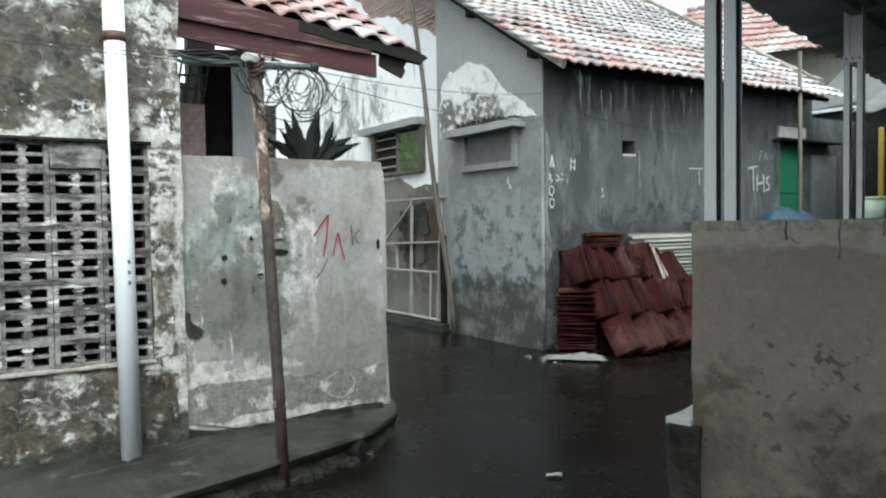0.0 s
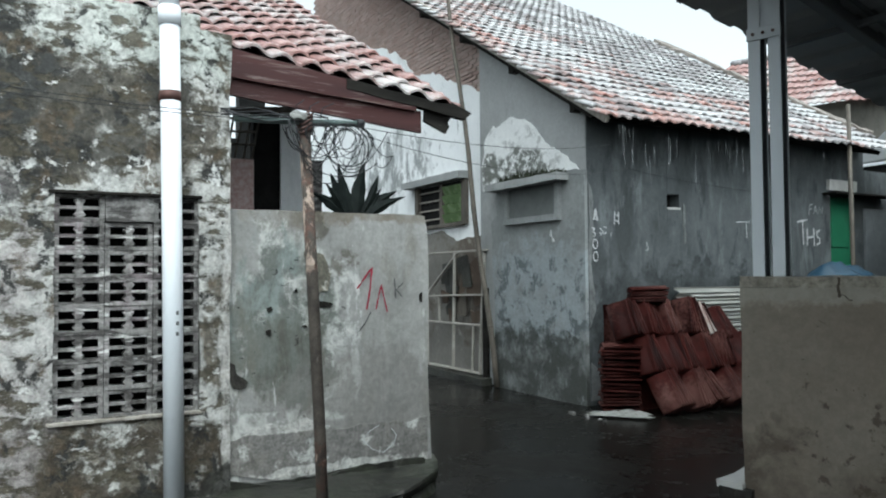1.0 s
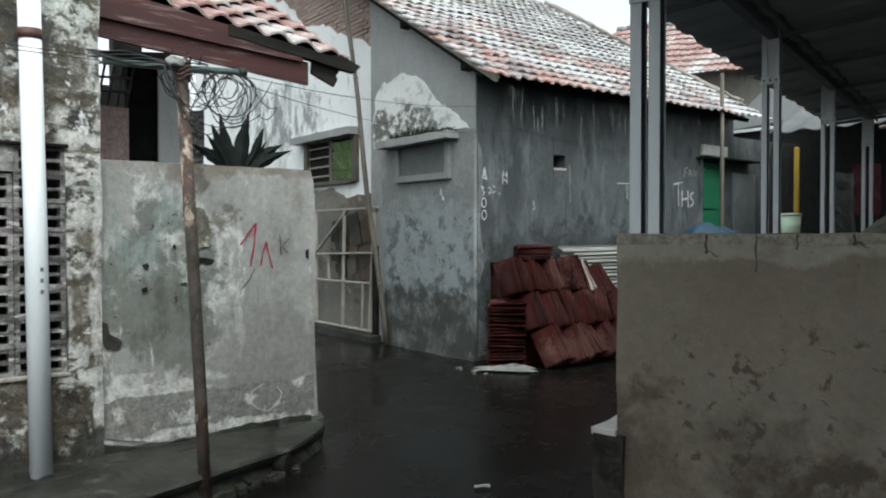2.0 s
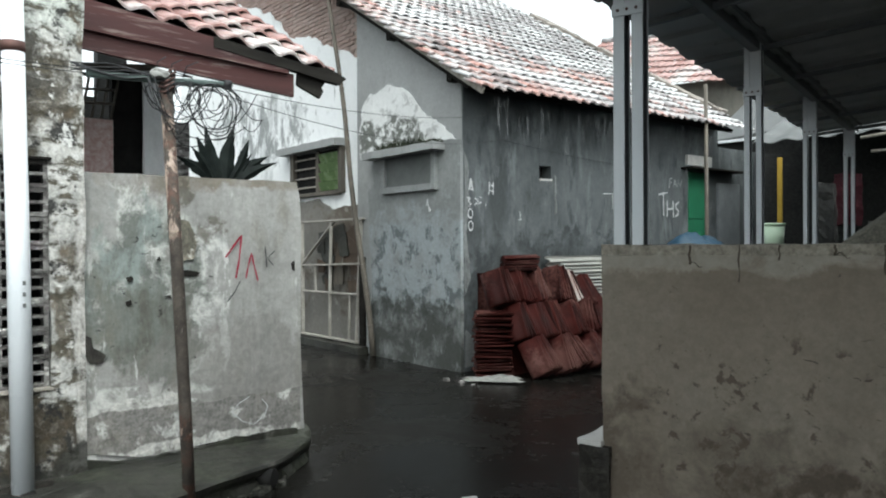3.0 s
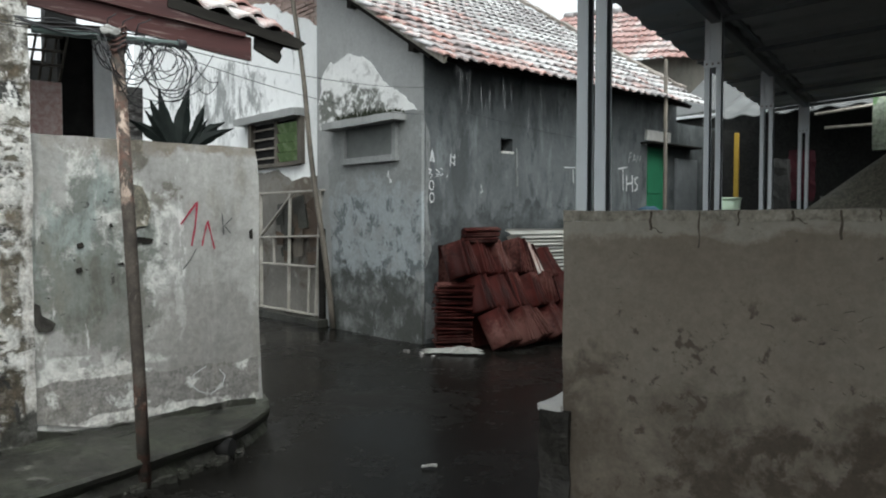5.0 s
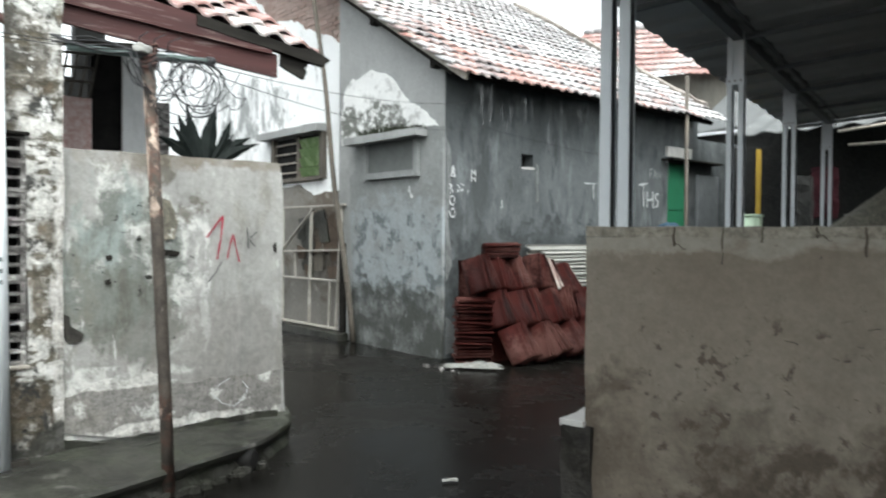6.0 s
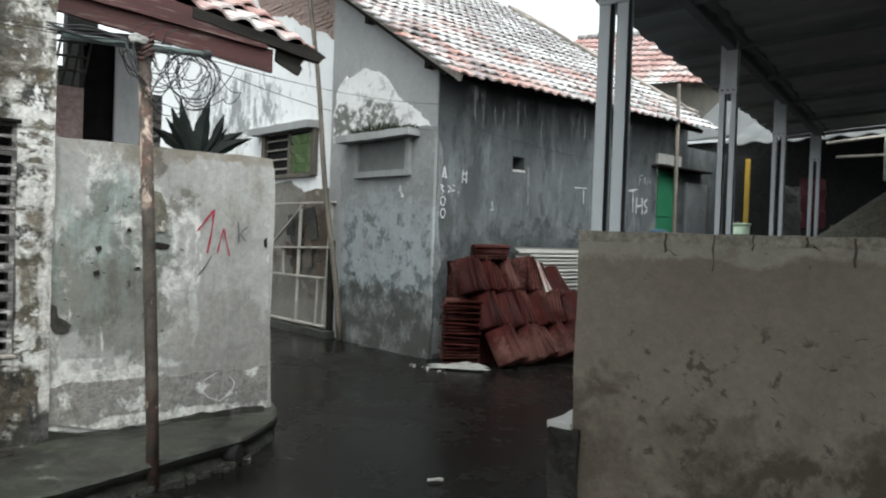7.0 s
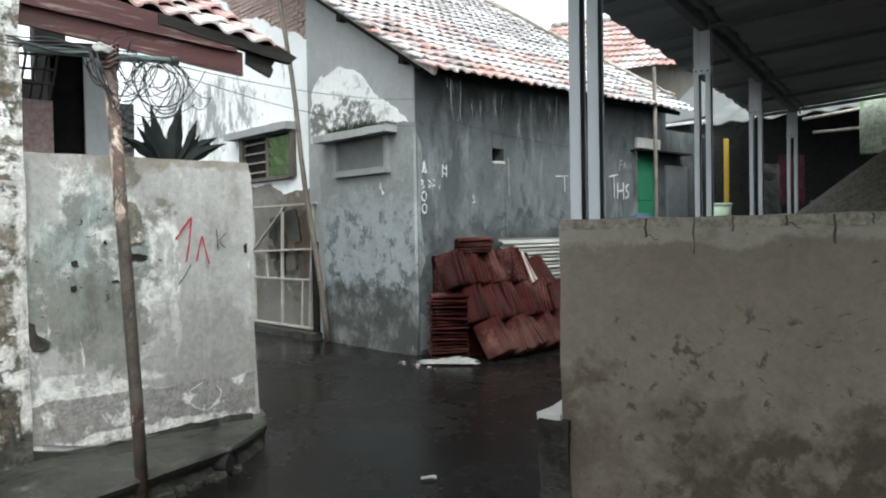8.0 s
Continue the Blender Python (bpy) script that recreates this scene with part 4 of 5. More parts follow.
for i in range(2):
    box(bm, (0.32, 5.62, -0.09 - 0.03 * i), (_l, 11.22, -0.065 - 0.03 * i), Matrix(((_d.x, 0, _d.z, -6.18), (0, 1, 0, 0), (_d.z, 0, -_d.x, 3.22), (0, 0, 0, 1))))
part("roof_deck", bm, M_OLDWOOD, house, "dark boards under the tiles")
bm = bmesh.new()
box(bm, (-15.0, 11.10, 0), (-7.0, 11.20, 3.4))
ragged(bm, [(-15.0, 3.4), (-7.0, 3.4), (-15.0, 8.2)], 1, 11.05, 11.15, 9, 0, (9,))
part("rear_wall", bm, M_GABLE, house)


def tile_mesh(name, w, length, amp, material):
    """A curved clay tile: across it a wave, with a rounded lip at its lower end (local -y is down the slope)."""
    b = bmesh.new()
    n = 8
    grid = []
    for row, (y, lift) in enumerate(((0, 0.0), (length * 0.06, 0.006), (length, -0.004))):
        top, bot = [], []
        for i in range(n + 1):
            s = i / n
            z = amp * math.sin(2 * math.pi * s - 0.6) + (0.35 * amp if s > 0.9 else 0)
            x = (s - 0.5) * w * 1.10
            top.append(b.verts.new((x, y, z + lift + 0.014)))
            bot.append(b.verts.new((x, y, z + lift - 0.004)))
        grid.append((top, bot))
    for (ta, ba), (tb, bb) in zip(grid, grid[1:]):
        for i in range(n):
            b.faces.new((ta[i], ta[i + 1], tb[i + 1], tb[i])).smooth = True
            b.faces.new((ba[i + 1], ba[i], bb[i], bb[i + 1])).smooth = True
        b.faces.new((ta[0], tb[0], bb[0], ba[0]))
        b.faces.new((ta[n], ba[n], bb[n], tb[n]))
    for (t_, b_), flip in ((grid[0], False), (grid[-1], True)):
        for i in range(n):
            q = (b_[i], b_[i + 1], t_[i + 1], t_[i])
            b.faces.new(q[::-1] if flip else q)
    me = bpy.data.meshes.new(name)
    b.to_mesh(me)
    b.free()
    me.materials.append(material)
    return me


def tile_roof(parent, me, origin, along, up, n_along, n_up, w, expo, parts, sag=0.0):
    """Courses of tiles from the eave up. along: unit vector along the eave; up: unit vector up the slope."""
    along, up = Vector(along).normalized(), Vector(up).normalized()
    nrm = along.cross(up).normalized()
    rest_v, rest_f = [], []
    src_v = [v.co.copy() for v in me.vertices]
    src_f = [tuple(p.vertices) for p in me.polygons]
    count = 0
    for r in range(n_up):
        for c in range(n_along):
            s = math.sin(math.pi * (c + 0.5) / n_along)
            o = Vector(origin) + along * (w * (c + 0.5)) + up * (expo * r) + nrm * (0.014 - sag * s + 0.02 * noise.noise(Vector((c * 0.4, r * 0.4, 7))))
            tilt = Matrix.Rotation(math.atan2(-0.034, expo) + random.uniform(-0.015, 0.015), 4, "X") @ Matrix.Rotation(random.uniform(-0.025, 0.025), 4, "Z")
            m = Matrix(((along.x, up.x, nrm.x, o.x), (along.y, up.y, nrm.y, o.y), (along.z, up.z, nrm.z, o.z), (0, 0, 0, 1))) @ Matrix.Translation((random.uniform(-0.004, 0.004), random.uniform(-0.012, 0.012), 0.034)) @ tilt
            if count < parts:
                piece("tile", me, m, parent)
                count += 1
            else:
                k = len(rest_v)
                rest_v += [m @ v for v in src_v]
                rest_f += [tuple(i + k for i in f) for f in src_f]
    if rest_v:
        mm = bpy.data.meshes.new("tiles")
        mm.from_pydata(rest_v, [], rest_f)
        mm.polygons.foreach_set("use_smooth", [True] * len(mm.polygons))
        mm.materials.append(me.materials[0])
        ob = new("tiles", mm)
        ob.parent = parent
        ob.matrix_parent_inverse = BASE[parent.name].inverted()
        tagged(ob, "upper courses of roof tiles", kind="stuff")


me_old = tile_mesh("tile", 0.180, 0.33, 0.015, M_TILE_OLD)
tile_roof(house, me_old, (-6.16, 5.50, 3.205), (0, 1, 0.008), (-1, 0, SL - 0.008), 32, 39, 0.180, 0.26, 300, 0.0)

# cement capping along the far verge
bm = bmesh.new()
rough_box(bm, (0.6, 0.0, 0.0), (5.6, 0.20, 0.055), 0.12, 0.03, 4, Matrix(((_d.x, 0, _d.z, -6.16), (0, 1, 0, 11.14), (_d.z, 0, -_d.x, 3.30), (0, 0, 0, 1))))
part("verge_cap", bm, plaster("brown_verge_cement", (0.17, 0.15, 0.13), (0.27, 0.245, 0.22), [((0.40, 0.38, 0.35), 4.0, 0.58, 0.66, 0.7, None)], 3.0), house, "brown cement capping of the verge")

# ---- small house behind the yard wall ----
hut = thing("small_house", (-7.0, 1.0, 0), "small house with a red tiled porch roof and maroon fascia", "house")
S2 = 0.53
SH = -0.125
_n = Vector((0, 1, SH)).normalized()
me_red = tile_mesh("tile", 0.215, 0.38, 0.024, M_TILE_RED)
tile_roof(hut, me_red, (-5.12, -0.20, 2.822 - 3.25 * SH), _n, (-1, 0, S2), 15, 20, 0.2165, 0.30, 300, 0.0)
bm = bmesh.new()
_v = [bm.verts.new((x, y, 2.775 + SH * (y - 3.05) + S2 * (-5.02 - x) + dz)) for x in (-5.13, -10.2) for y in (-0.4, 3.02) for dz in (-0.05, -0.015)]
for f in ((0, 1, 3, 2), (4, 6, 7, 5), (0, 4, 5, 1), (2, 3, 7, 6), (0, 2, 6, 4), (1, 5, 7, 3)):
    bm.faces.new([_v[i] for i in f])
part("roof_deck", bm, M_OLDWOOD, hut)


def fascia(bottom, top, x0, x1, ya, yb, material, name, label):
    """A board under the eave; bottom and top: height at the free end and fall along y."""
    bm = bmesh.new()
    n = 24
    rows = []
    for k in range(n + 1):
        y = ya + (yb - ya) * k / n
        w = 0.006 * noise.noise(Vector((3, y * 4, bottom[0])))
        lo, hi = bottom[0] + bottom[1] * (y - 2.65) + w, top[0] + top[1] * (y - 2.65) + w
        rows.append([bm.verts.new(p) for p in ((x0, y, lo), (x1, y, lo), (x1, y, hi), (x0, y, hi))])
    for a, b in zip(rows, rows[1:]):
        for i in range(4):
            bm.faces.new((a[i], a[(i + 1) % 4], b[(i + 1) % 4], b[i]))
    bm.faces.new(rows[0])
    bm.faces.new(rows[-1][::-1])
    bmesh.ops.recalc_face_normals(bm, faces=list(bm.faces))
    return part(name, bm, material, hut, label)


fascia((2.618, -0.087), (2.785, -0.06), -5.135, -5.10, -0.4, 2.68, M_FASCIA, "lower_fascia", "maroon fascia board")
fascia((2.770, -0.06), (2.872, -0.125), -5.11, -5.065, -0.4, 2.62, M_FASCIA, "upper_fascia", "maroon fascia board")
fascia((2.80, -0.125), (2.874, -0.125), -5.12, -5.058, 2.05, 3.06, M_OLDWOOD, "eave_board", "black rotten eave board")
bm = bmesh.new()
ragged(bm, [(2.72, 2.843), (2.968, 2.871), (2.986, 2.824), (2.952, 2.787), (2.947, 2.757), (2.916, 2.715), (2.932, 2.688), (2.901, 2.631), (2.709, 2.711)], 0, -5.13, -5.10, 0.03, 0.006)
part("broken_board", bm, M_OLDWOOD, hut, "rotten black board end")
bm = bmesh.new()
ragged(bm, [(2.951, 2.884), (3.137, 2.809), (3.066, 2.751), (2.962, 2.788)], 0, -5.125, -5.095, 0.03, 0.008)
part("broken_board", bm, M_OLDWOOD, hut, "rotten black board end")
# porch wall, opening and posts
bm = bmesh.new()
rough_box(bm, (-7.15, -1.0, -0.05), (-7.0, 1.92, 2.62), 0.2, 0.01, 2)
part("porch_wall", bm, M_PINK, hut, "pink porch wall")
# Black box: the doorway's inner shade as plain colour.
bm = bmesh.new()
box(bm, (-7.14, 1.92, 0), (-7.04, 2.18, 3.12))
part("doorway", bm, M_BLACKIN, hut, "black box standing for the dark inside the doorway")
bm = bmesh.new()
rough_box(bm, (-7.16, 2.18, -0.05), (-7.0, 2.40, 3.1), 0.15, 0.008, 3)
part("porch_column", bm, M_WHITE, hut, "whitewashed column")
bm = bmesh.new()
rough_box(bm, (-7.18, 2.40, -0.05), (-7.02, 2.60, 2.66), 0.15, 0.008, 3)
part("porch_post", bm, M_BLOCK, hut, "bare cement post")
bm = bmesh.new()
tube(bm, [(-7.05, 1.55, 3.06), (-6.95, 2.3, 3.12)], 0.03, 8)
part("porch_beam", bm, M_BAMBOO, hut)
for k in range(6):
    bm = bmesh.new()
    tube(bm, [(-7.02, 1.50 + 0.08 * k, 2.60), (-7.02, 1.58 + 0.08 * k, 3.05)], 0.012, 6)
    part("lattice_slat", bm, M_BAMBOO, hut)
for k in range(3):
    bm = bmesh.new()
    tube(bm, [(-7.0, 1.2, 2.72 + 0.12 * k), (-7.0, 1.93, 2.76 + 0.12 * k)], 0.012, 6)
    part("lattice_slat", bm, M_BAMBOO, hut)
# Added dark panel; its colour stands for the porch's unlit underside.
bm = bmesh.new()
box(bm, (-10.5, -1.2, 0), (-10.3, 2.64, 3.42))
box(bm, (-10.5, 2.64, 0), (-10.3, 3.0, 5.3))
part("gloom_panel", bm, M_SHADEWALL, hut)

# plant behind the yard wall
plant = thing("agave_plant", (-5.28, 2.25, 1.55), "dark agave with pointed leaves above the yard wall", "plant")
bm = bmesh.new()
rough_box(bm, (-5.45, 2.08, 0.0), (-5.10, 2.42, 1.78), 0.1, 0.01, 5)
part("planter", bm, M_KERB, plant, "cement planter")
for y0, z0, y1, z1, bow, wd in ((2.18, 1.90, 1.87, 2.14, 0.03, 0.036), (2.20, 1.74, 2.02, 2.285, 0.015, 0.050), (2.12, 1.98, 1.965, 2.205, 0.01, 0.022), (2.25, 1.74, 2.074, 2.365, -0.02, 0.040), (2.22, 1.74, 2.298, 2.392, 0.03, 0.048), (2.255, 1.98, 2.388, 2.283, -0.02, 0.026), (2.22, 1.90, 2.568, 2.182, 0.03, 0.040), (2.24, 1.86, 2.615, 2.135, 0.05, 0.032), (2.27, 1.74, 2.43, 2.19, 0.03, 0.030)):
    bm = bmesh.new()
    p0, p1 = Vector((-5.28, y0, z0)), Vector((-5.27 + random.uniform(-0.05, 0.05), y1, z1))
    d = (p1 - p0).normalized()
    side = d.cross(Vector((1, 0, 0))).normalized()
    rows = []
    for k in range(15):
        s = k / 14
        c = p0.lerp(p1, s) + Vector((0, -math.copysign(bow, y1 - y0) * math.sin(math.pi * s) * (1 if bow > 0 else -1), abs(bow) * 0.6 * math.sin(math.pi * s)))
        w = 1.18 * wd * (0.6 + 0.85 * s if s < 0.6 else 1.11 * ((1 - s) / 0.4) ** 0.9 + 0.02) * (1 + 0.10 * math.sin(k * 2.6 + y1 * 9))
        rows.append([bm.verts.new(c + side * w), bm.verts.new(c + Vector((0.02, 0, 0))), bm.verts.new(c - side * w), bm.verts.new(c - Vector((0.012, 0, 0)))])
    for a, b in zip(rows, rows[1:]):
        for i in range(4):
            bm.faces.new((a[i], a[(i + 1) % 4], b[(i + 1) % 4], b[i]))
    part("leaf", bm, M_LEAF, plant)

# ---- utility pole with cables ----
pole = thing("utility_pole", (-4.2, 1.54, 0.0), "leaning rusty steel pole with a tangle of black cables", "pole")
bm = bmesh.new()
tube(bm, [(-4.2, 1.545, -0.05), (-4.2, 1.52, 0.6), (-4.2, 1.48, 1.4), (-4.2, 1.425, 2.42)], 0.034, 12)
part("shaft", bm, M_RUST, pole)
bm = bmesh.new()
tube(bm, [(-4.2, 1.02, 2.395), (-4.19, 1.40, 2.41), (-4.18, 1.76, 2.43)], 0.019, 10)
part("cross_arm", bm, M_GREENPIPE, pole, "green-grey pipe arm")
bm = bmesh.new()
tube(bm, [(-4.18, 1.745, 2.43), (-4.18, 1.79, 2.432)], 0.027, 10)
part("arm_cap", bm, M_CABLE, pole)
bm = bmesh.new()
for k in range(5):
    tube(bm, [(-4.2 + 0.045 * math.cos(a), 1.43 + 0.05 * math.cos(a) * 0 + 0.045 * math.sin(a), 2.36 + 0.025 * k + 0.02 * math.sin(a * 2)) for a in [i * 0.63 for i in range(11)]], 0.006, 5)
part("wire_lashing", bm, M_STRAP, pole)
for k in range(13):
    rr = random.uniform(0.06, 0.16)
    cy, cz = 1.58 + random.uniform(-0.20, 0.16), 2.40 - rr * random.uniform(0.75, 1.1)
    cx = -4.16 + random.uniform(-0.05, 0.05)
    ph, sq, tl = random.uniform(0, 6.28), random.uniform(0.7, 1.25), random.uniform(-0.5, 0.5)
    turns = random.uniform(0.75, 1.5)
    pts = []
    for i in range(26):
        a = ph + 6.283 * turns * i / 25
        pts.append((cx + tl * rr * 0.5 * math.sin(a) + 0.001 * i, cy + rr * sq * math.cos(a) * (1 + 0.1 * math.sin(3 * a)), cz + rr * math.sin(a)))
    bm = bmesh.new()
    tube(bm, pts, random.choice((0.0022, 0.0028, 0.0036)), 5)
    part("cable_loop", bm, M_CABLE, pole)
for a, b, sag in (((-4.2, 1.1, 2.42), (-4.62, -1.6, 2.75), 0.08), ((-4.2, 1.1, 2.40), (-4.62, -1.6, 2.66), 0.06), ((-4.18, 1.55, 2.43), (-6.70, 6.05, 3.05), 0.10), ((-4.18, 1.6, 2.40), (-6.78, 6.4, 2.80), 0.16), ((-4.19, 1.3, 2.43), (-4.19, 1.8, 2.33), 0.16), ((-4.19, 1.45, 2.38), (-4.17, 1.95, 2.40), 0.24), ((-6.78, 6.4, 2.80), (-6.78, 9.2, 2.62), 0.03), ((-4.17, 1.80, 2.40), (-4.17, 1.98, 2.25), 0.06), ((-4.17, 1.98, 2.25), (-4.17, 1.86, 2.20), 0.05), ((-4.17, 1.52, 2.12), (-4.17, 1.88, 2.20), 0.05)):
    bm = bmesh.new()
    tube(bm, [Vector(a).lerp(Vector(b), i / 14) - Vector((0, 0, sag * 4 * (i / 14) * (1 - i / 14))) for i in range(15)], 0.0026, 5)
    part("cable", bm, M_CABLE, pole)
for k in range(7):
    ya, yb, dep = 1.30 + random.uniform(-0.04, 0.05), 1.55 + random.uniform(-0.08, 0.2), random.uniform(0.2, 0.36)
    bm = bmesh.new()
    tube(bm, [(-4.15 + 0.02 * math.sin(k + i), ya + (yb - ya + 0.05 * (k % 3)) * (0.5 - 0.5 * math.cos(math.pi * i / 16)) + 0.04 * math.sin(2 * math.pi * i / 16), 2.41 - dep * math.sin(math.pi * i / 16) ** 0.8) for i in range(17)], 0.0028, 5)
    part("cable_loop", bm, M_CABLE, pole)
for k in range(5):
    bm = bmesh.new()
    tube(bm, [(-4.17 - 0.006 * k, 0.94 + 0.09 * i, 2.40 + 0.013 * k + 0.012 * math.sin(1.7 * i + k)) for i in range(8)], 0.004, 5)
    part("cable", bm, M_CABLE, pole)
bm = bmesh.new()
bmesh.ops.create_icosphere(bm, subdivisions=3, radius=0.028)
for v in bm.verts:
    v.co = Vector((-4.16, 1.375, 2.44)) + Vector((v.co.x * 0.8, v.co.y * 1.5, v.co.z)) * (1 + 0.7 * noise.noise(v.co * 45))
part("rag", bm, M_SACK, pole, "pale rag knotted round the pole top")
for k in range(3):
    bm = bmesh.new()
    tube(bm, [(-4.19, 1.38 + 0.07 * k, 2.44), (-4.17, 1.37 + 0.08 * k, 2.50), (-4.15, 1.41 + 0.09 * k, 2.53)], 0.004, 5)
    part("wire_end", bm, M_CABLE, pole)

# ---- bamboo poles ----
bam = thing("bamboo_pole", (-8.70, 5.68, 0.0), "long grey bamboo pole leaning beside the gate", "pole")
bm = bmesh.new()
_p = [Vector((-8.60, 5.70, 0.0)).lerp(Vector((-9.70, 5.50, 6.6)), i / 16) + Vector((0.03 * math.sin(i * 0.9), 0, 0)) for i in range(17)]
tube(bm, _p, 0.042, 10, 0.6)
for i in range(1, 16):
    tube(bm, [_p[i] - Vector((0, 0, 0.012)), _p[i] + Vector((0, 0, 0.012))], 0.045 * (1 - 0.4 * i / 16), 10)
part("stem", bm, M_BAMBOO, bam)
bam2 = thing("bamboo_pole", (-6.2, 10.0, 0.0), "thin bamboo pole standing by the green door", "pole")
bm = bmesh.new()
tube(bm, [(-6.2, 10.02, 0), (-6.2, 9.99, 1.7), (-6.2, 9.97, 3.85)], 0.035, 8, 0.8)
part("stem", bm, M_BAMBOO, bam2)

# ---- wooden gate ----
gate = thing("gate", (-9.9, 5.78, 0.05), "pale weathered wooden gate of thin battens", "gate")
for a, b, w in (((-10.70, 0.12), (-10.68, 1.90), 0.05), ((-9.13, 0.10), (-8.97, 1.90), 0.05), ((-9.88, 0.14), (-9.80, 1.88), 0.045), ((-10.72, 0.13), (-9.06, 0.13), 0.06), ((-10.72, 0.80), (-9.06, 0.81), 0.055), ((-10.72, 1.20), (-8.99, 1.25), 0.055), ((-10.75, 1.88), (-8.90, 1.88), 0.055), ((-10.70, 1.22), (-9.72, 1.86), 0.045), ((-9.30, 0.13), (-9.28, 0.80), 0.04), ((-10.30, 0.80), (-10.30, 1.22), 0.04)):
    bm = bmesh.new()
    p, q = Vector((a[0], 5.76 + random.uniform(-0.02, 0.02), a[1])), Vector((b[0], 5.76, b[1]))
    d = q - p
    m = Matrix.Translation(p) @ d.to_track_quat("Z", "Y").to_matrix().to_4x4()
    soft_box(bm, (-w / 2, -0.014, 0), (w / 2, 0.014, d.length), m, 0.004)
    part("batten", bm, painted("pale_batten", (0.25, 0.235, 0.205), (0.38, 0.36, 0.325), 0.7, 0, 6, ((0.15, 0.13, 0.11), 0.64)) if "pale_batten" not in bpy.data.materials else bpy.data.materials["pale_batten"], gate)
bm = bmesh.new()
soft_box(bm, (-9.02, 5.74, 0.05), (-8.90, 5.80, 1.35), None, 0.01)
part("gate_post", bm, M_OLDWOOD, gate, "black rotten gate post")
bm = bmesh.new()
rough_box(bm, (-10.9, 5.62, -0.02), (-8.85, 5.90, 0.09), 0.12, 0.02, 4)
part("threshold", bm, M_KERB, gate)
bm = bmesh.new()
ragged(bm, [(-9.95, 1.22), (-9.10, 1.20), (-9.06, 1.88), (-9.35, 1.80), (-9.70, 1.62)], 1, 5.862, 5.885, 0.07, 0.05)
part("backing_board", bm, painted("brown_rotten_board", (0.06, 0.043, 0.032), (0.12, 0.09, 0.068), 0.8, 0, 3.0, ((0.20, 0.17, 0.14), 0.62), (1, 1, 0.4), 0.4), gate, "brown rotten board behind the battens")
_rub = thing("rubble", (-9.7, 5.86, 0.3), "brown rubble and boards stacked behind the gate", "rubble")
for k in range(16):
    bm = bmesh.new()
    x, z = random.uniform(-10.4, -9.1), random.uniform(0.75, 1.65)
    ragged(bm, [(x, z), (x + random.uniform(0.1, 0.35), z + random.uniform(-0.1, 0.1)), (x + random.uniform(0.1, 0.3), z + random.uniform(0.1, 0.4)), (x - 0.05, z + random.uniform(0.1, 0.3))], 1, 5.80 + 0.004 * k, 5.815 + 0.004 * k, 0.05, 0.03)
    part("board_piece", bm, random.choice((M_KERB, M_BAMBOO, bpy.data.materials["brown_rotten_board"])), _rub)

# ---- pile of roof tiles ----
me_new = tile_mesh("tile", 0.225, 0.42, 0.017, M_TILE_NEW)
me_lime = tile_mesh("tile", 0.225, 0.42, 0.017, M_TILE_LIME)
pile = thing("roof_tile_pile", (-6.0, 6.4, 0.0), "pile of wet red clay roof tiles stacked in leaning rows", "tile pile")
for x0, z0, starts in ((-5.84, 0.02, (6.10, 6.38, 6.68, 6.98, 7.28)), (-6.06, 0.37, (5.98, 6.22, 6.50, 6.80, 7.10, 7.40)), (-6.27, 0.76, (5.84, 6.12, 6.42, 6.72, 7.02, 7.30))):
    for g, y0 in enumerate(starts):
        turn = 22 + random.uniform(-16, 18)
        roll, lean = -20 + random.uniform(-7, 6) - (8 if z0 < 0.1 else 0), random.uniform(74, 84)
        gx = x0 + (0.06 if g % 2 else 0.0) + random.uniform(-0.03, 0.04)
        drop = 0.05 * max(0, g - 3) if z0 > 0.5 else random.uniform(0.0, 0.02)
        for k in range(7):
            lime = z0 > 0.5 and g == 4 and k in (2, 3, 5)
            m = pose(gx + random.uniform(-0.012, 0.012), y0 + 0.031 * k, z0 + 0.05 - drop + random.uniform(-0.01, 0.02), 0, 0, turn + 1.5 * k + random.uniform(-3, 3)) @ pose(0, 0, 0, 0, roll - k + random.uniform(-3, 3), 0) @ pose(0, 0, 0, lean + random.uniform(-3, 3), 0, 0)
            piece("tile", me_lime if lime else me_new, m, pile)
for k in range(18):
    piece("tile", me_new, pose(-6.43 + random.uniform(-0.015, 0.015), 5.63 + random.uniform(-0.018, 0.018), 0.045 + 0.040 * k, random.uniform(-2, 2), random.uniform(-4, 4), -34 + random.uniform(-9, 9)), pile)
for k in range(13):
    piece("tile", me_new, pose(-6.66 + random.uniform(-0.02, 0.02), 6.02 + random.uniform(-0.02, 0.02), 0.05 + 0.055 * k, 0, random.uniform(-3, 3), 40), pile)
for k in range(5):
    piece("tile", me_new, pose(-6.50 + 0.012 * k, 6.10, 1.205 + 0.034 * k, 3, random.uniform(-3, 3), -40 + 3 * k), pile)
bm = bmesh.new()
rough_box(bm, (-6.79, 6.00, 0.0), (-6.26, 7.6, 0.70), 0.15, 0.04, 3)
rough_box(bm, (-6.79, 6.00, 0.70), (-6.44, 7.2, 1.17), 0.15, 0.03, 3)
part("tile_core", bm, M_TILE_NEW, pile, "inner rows of the pile")
sack = thing("plastic_sack", (-6.3, 5.62, 0.0), "flattened white plastic sack under the tile stack", "sack")
bm = bmesh.new()
grid = []
_m = pose(-6.16, 5.66, 0.012, 0, 0, 40)
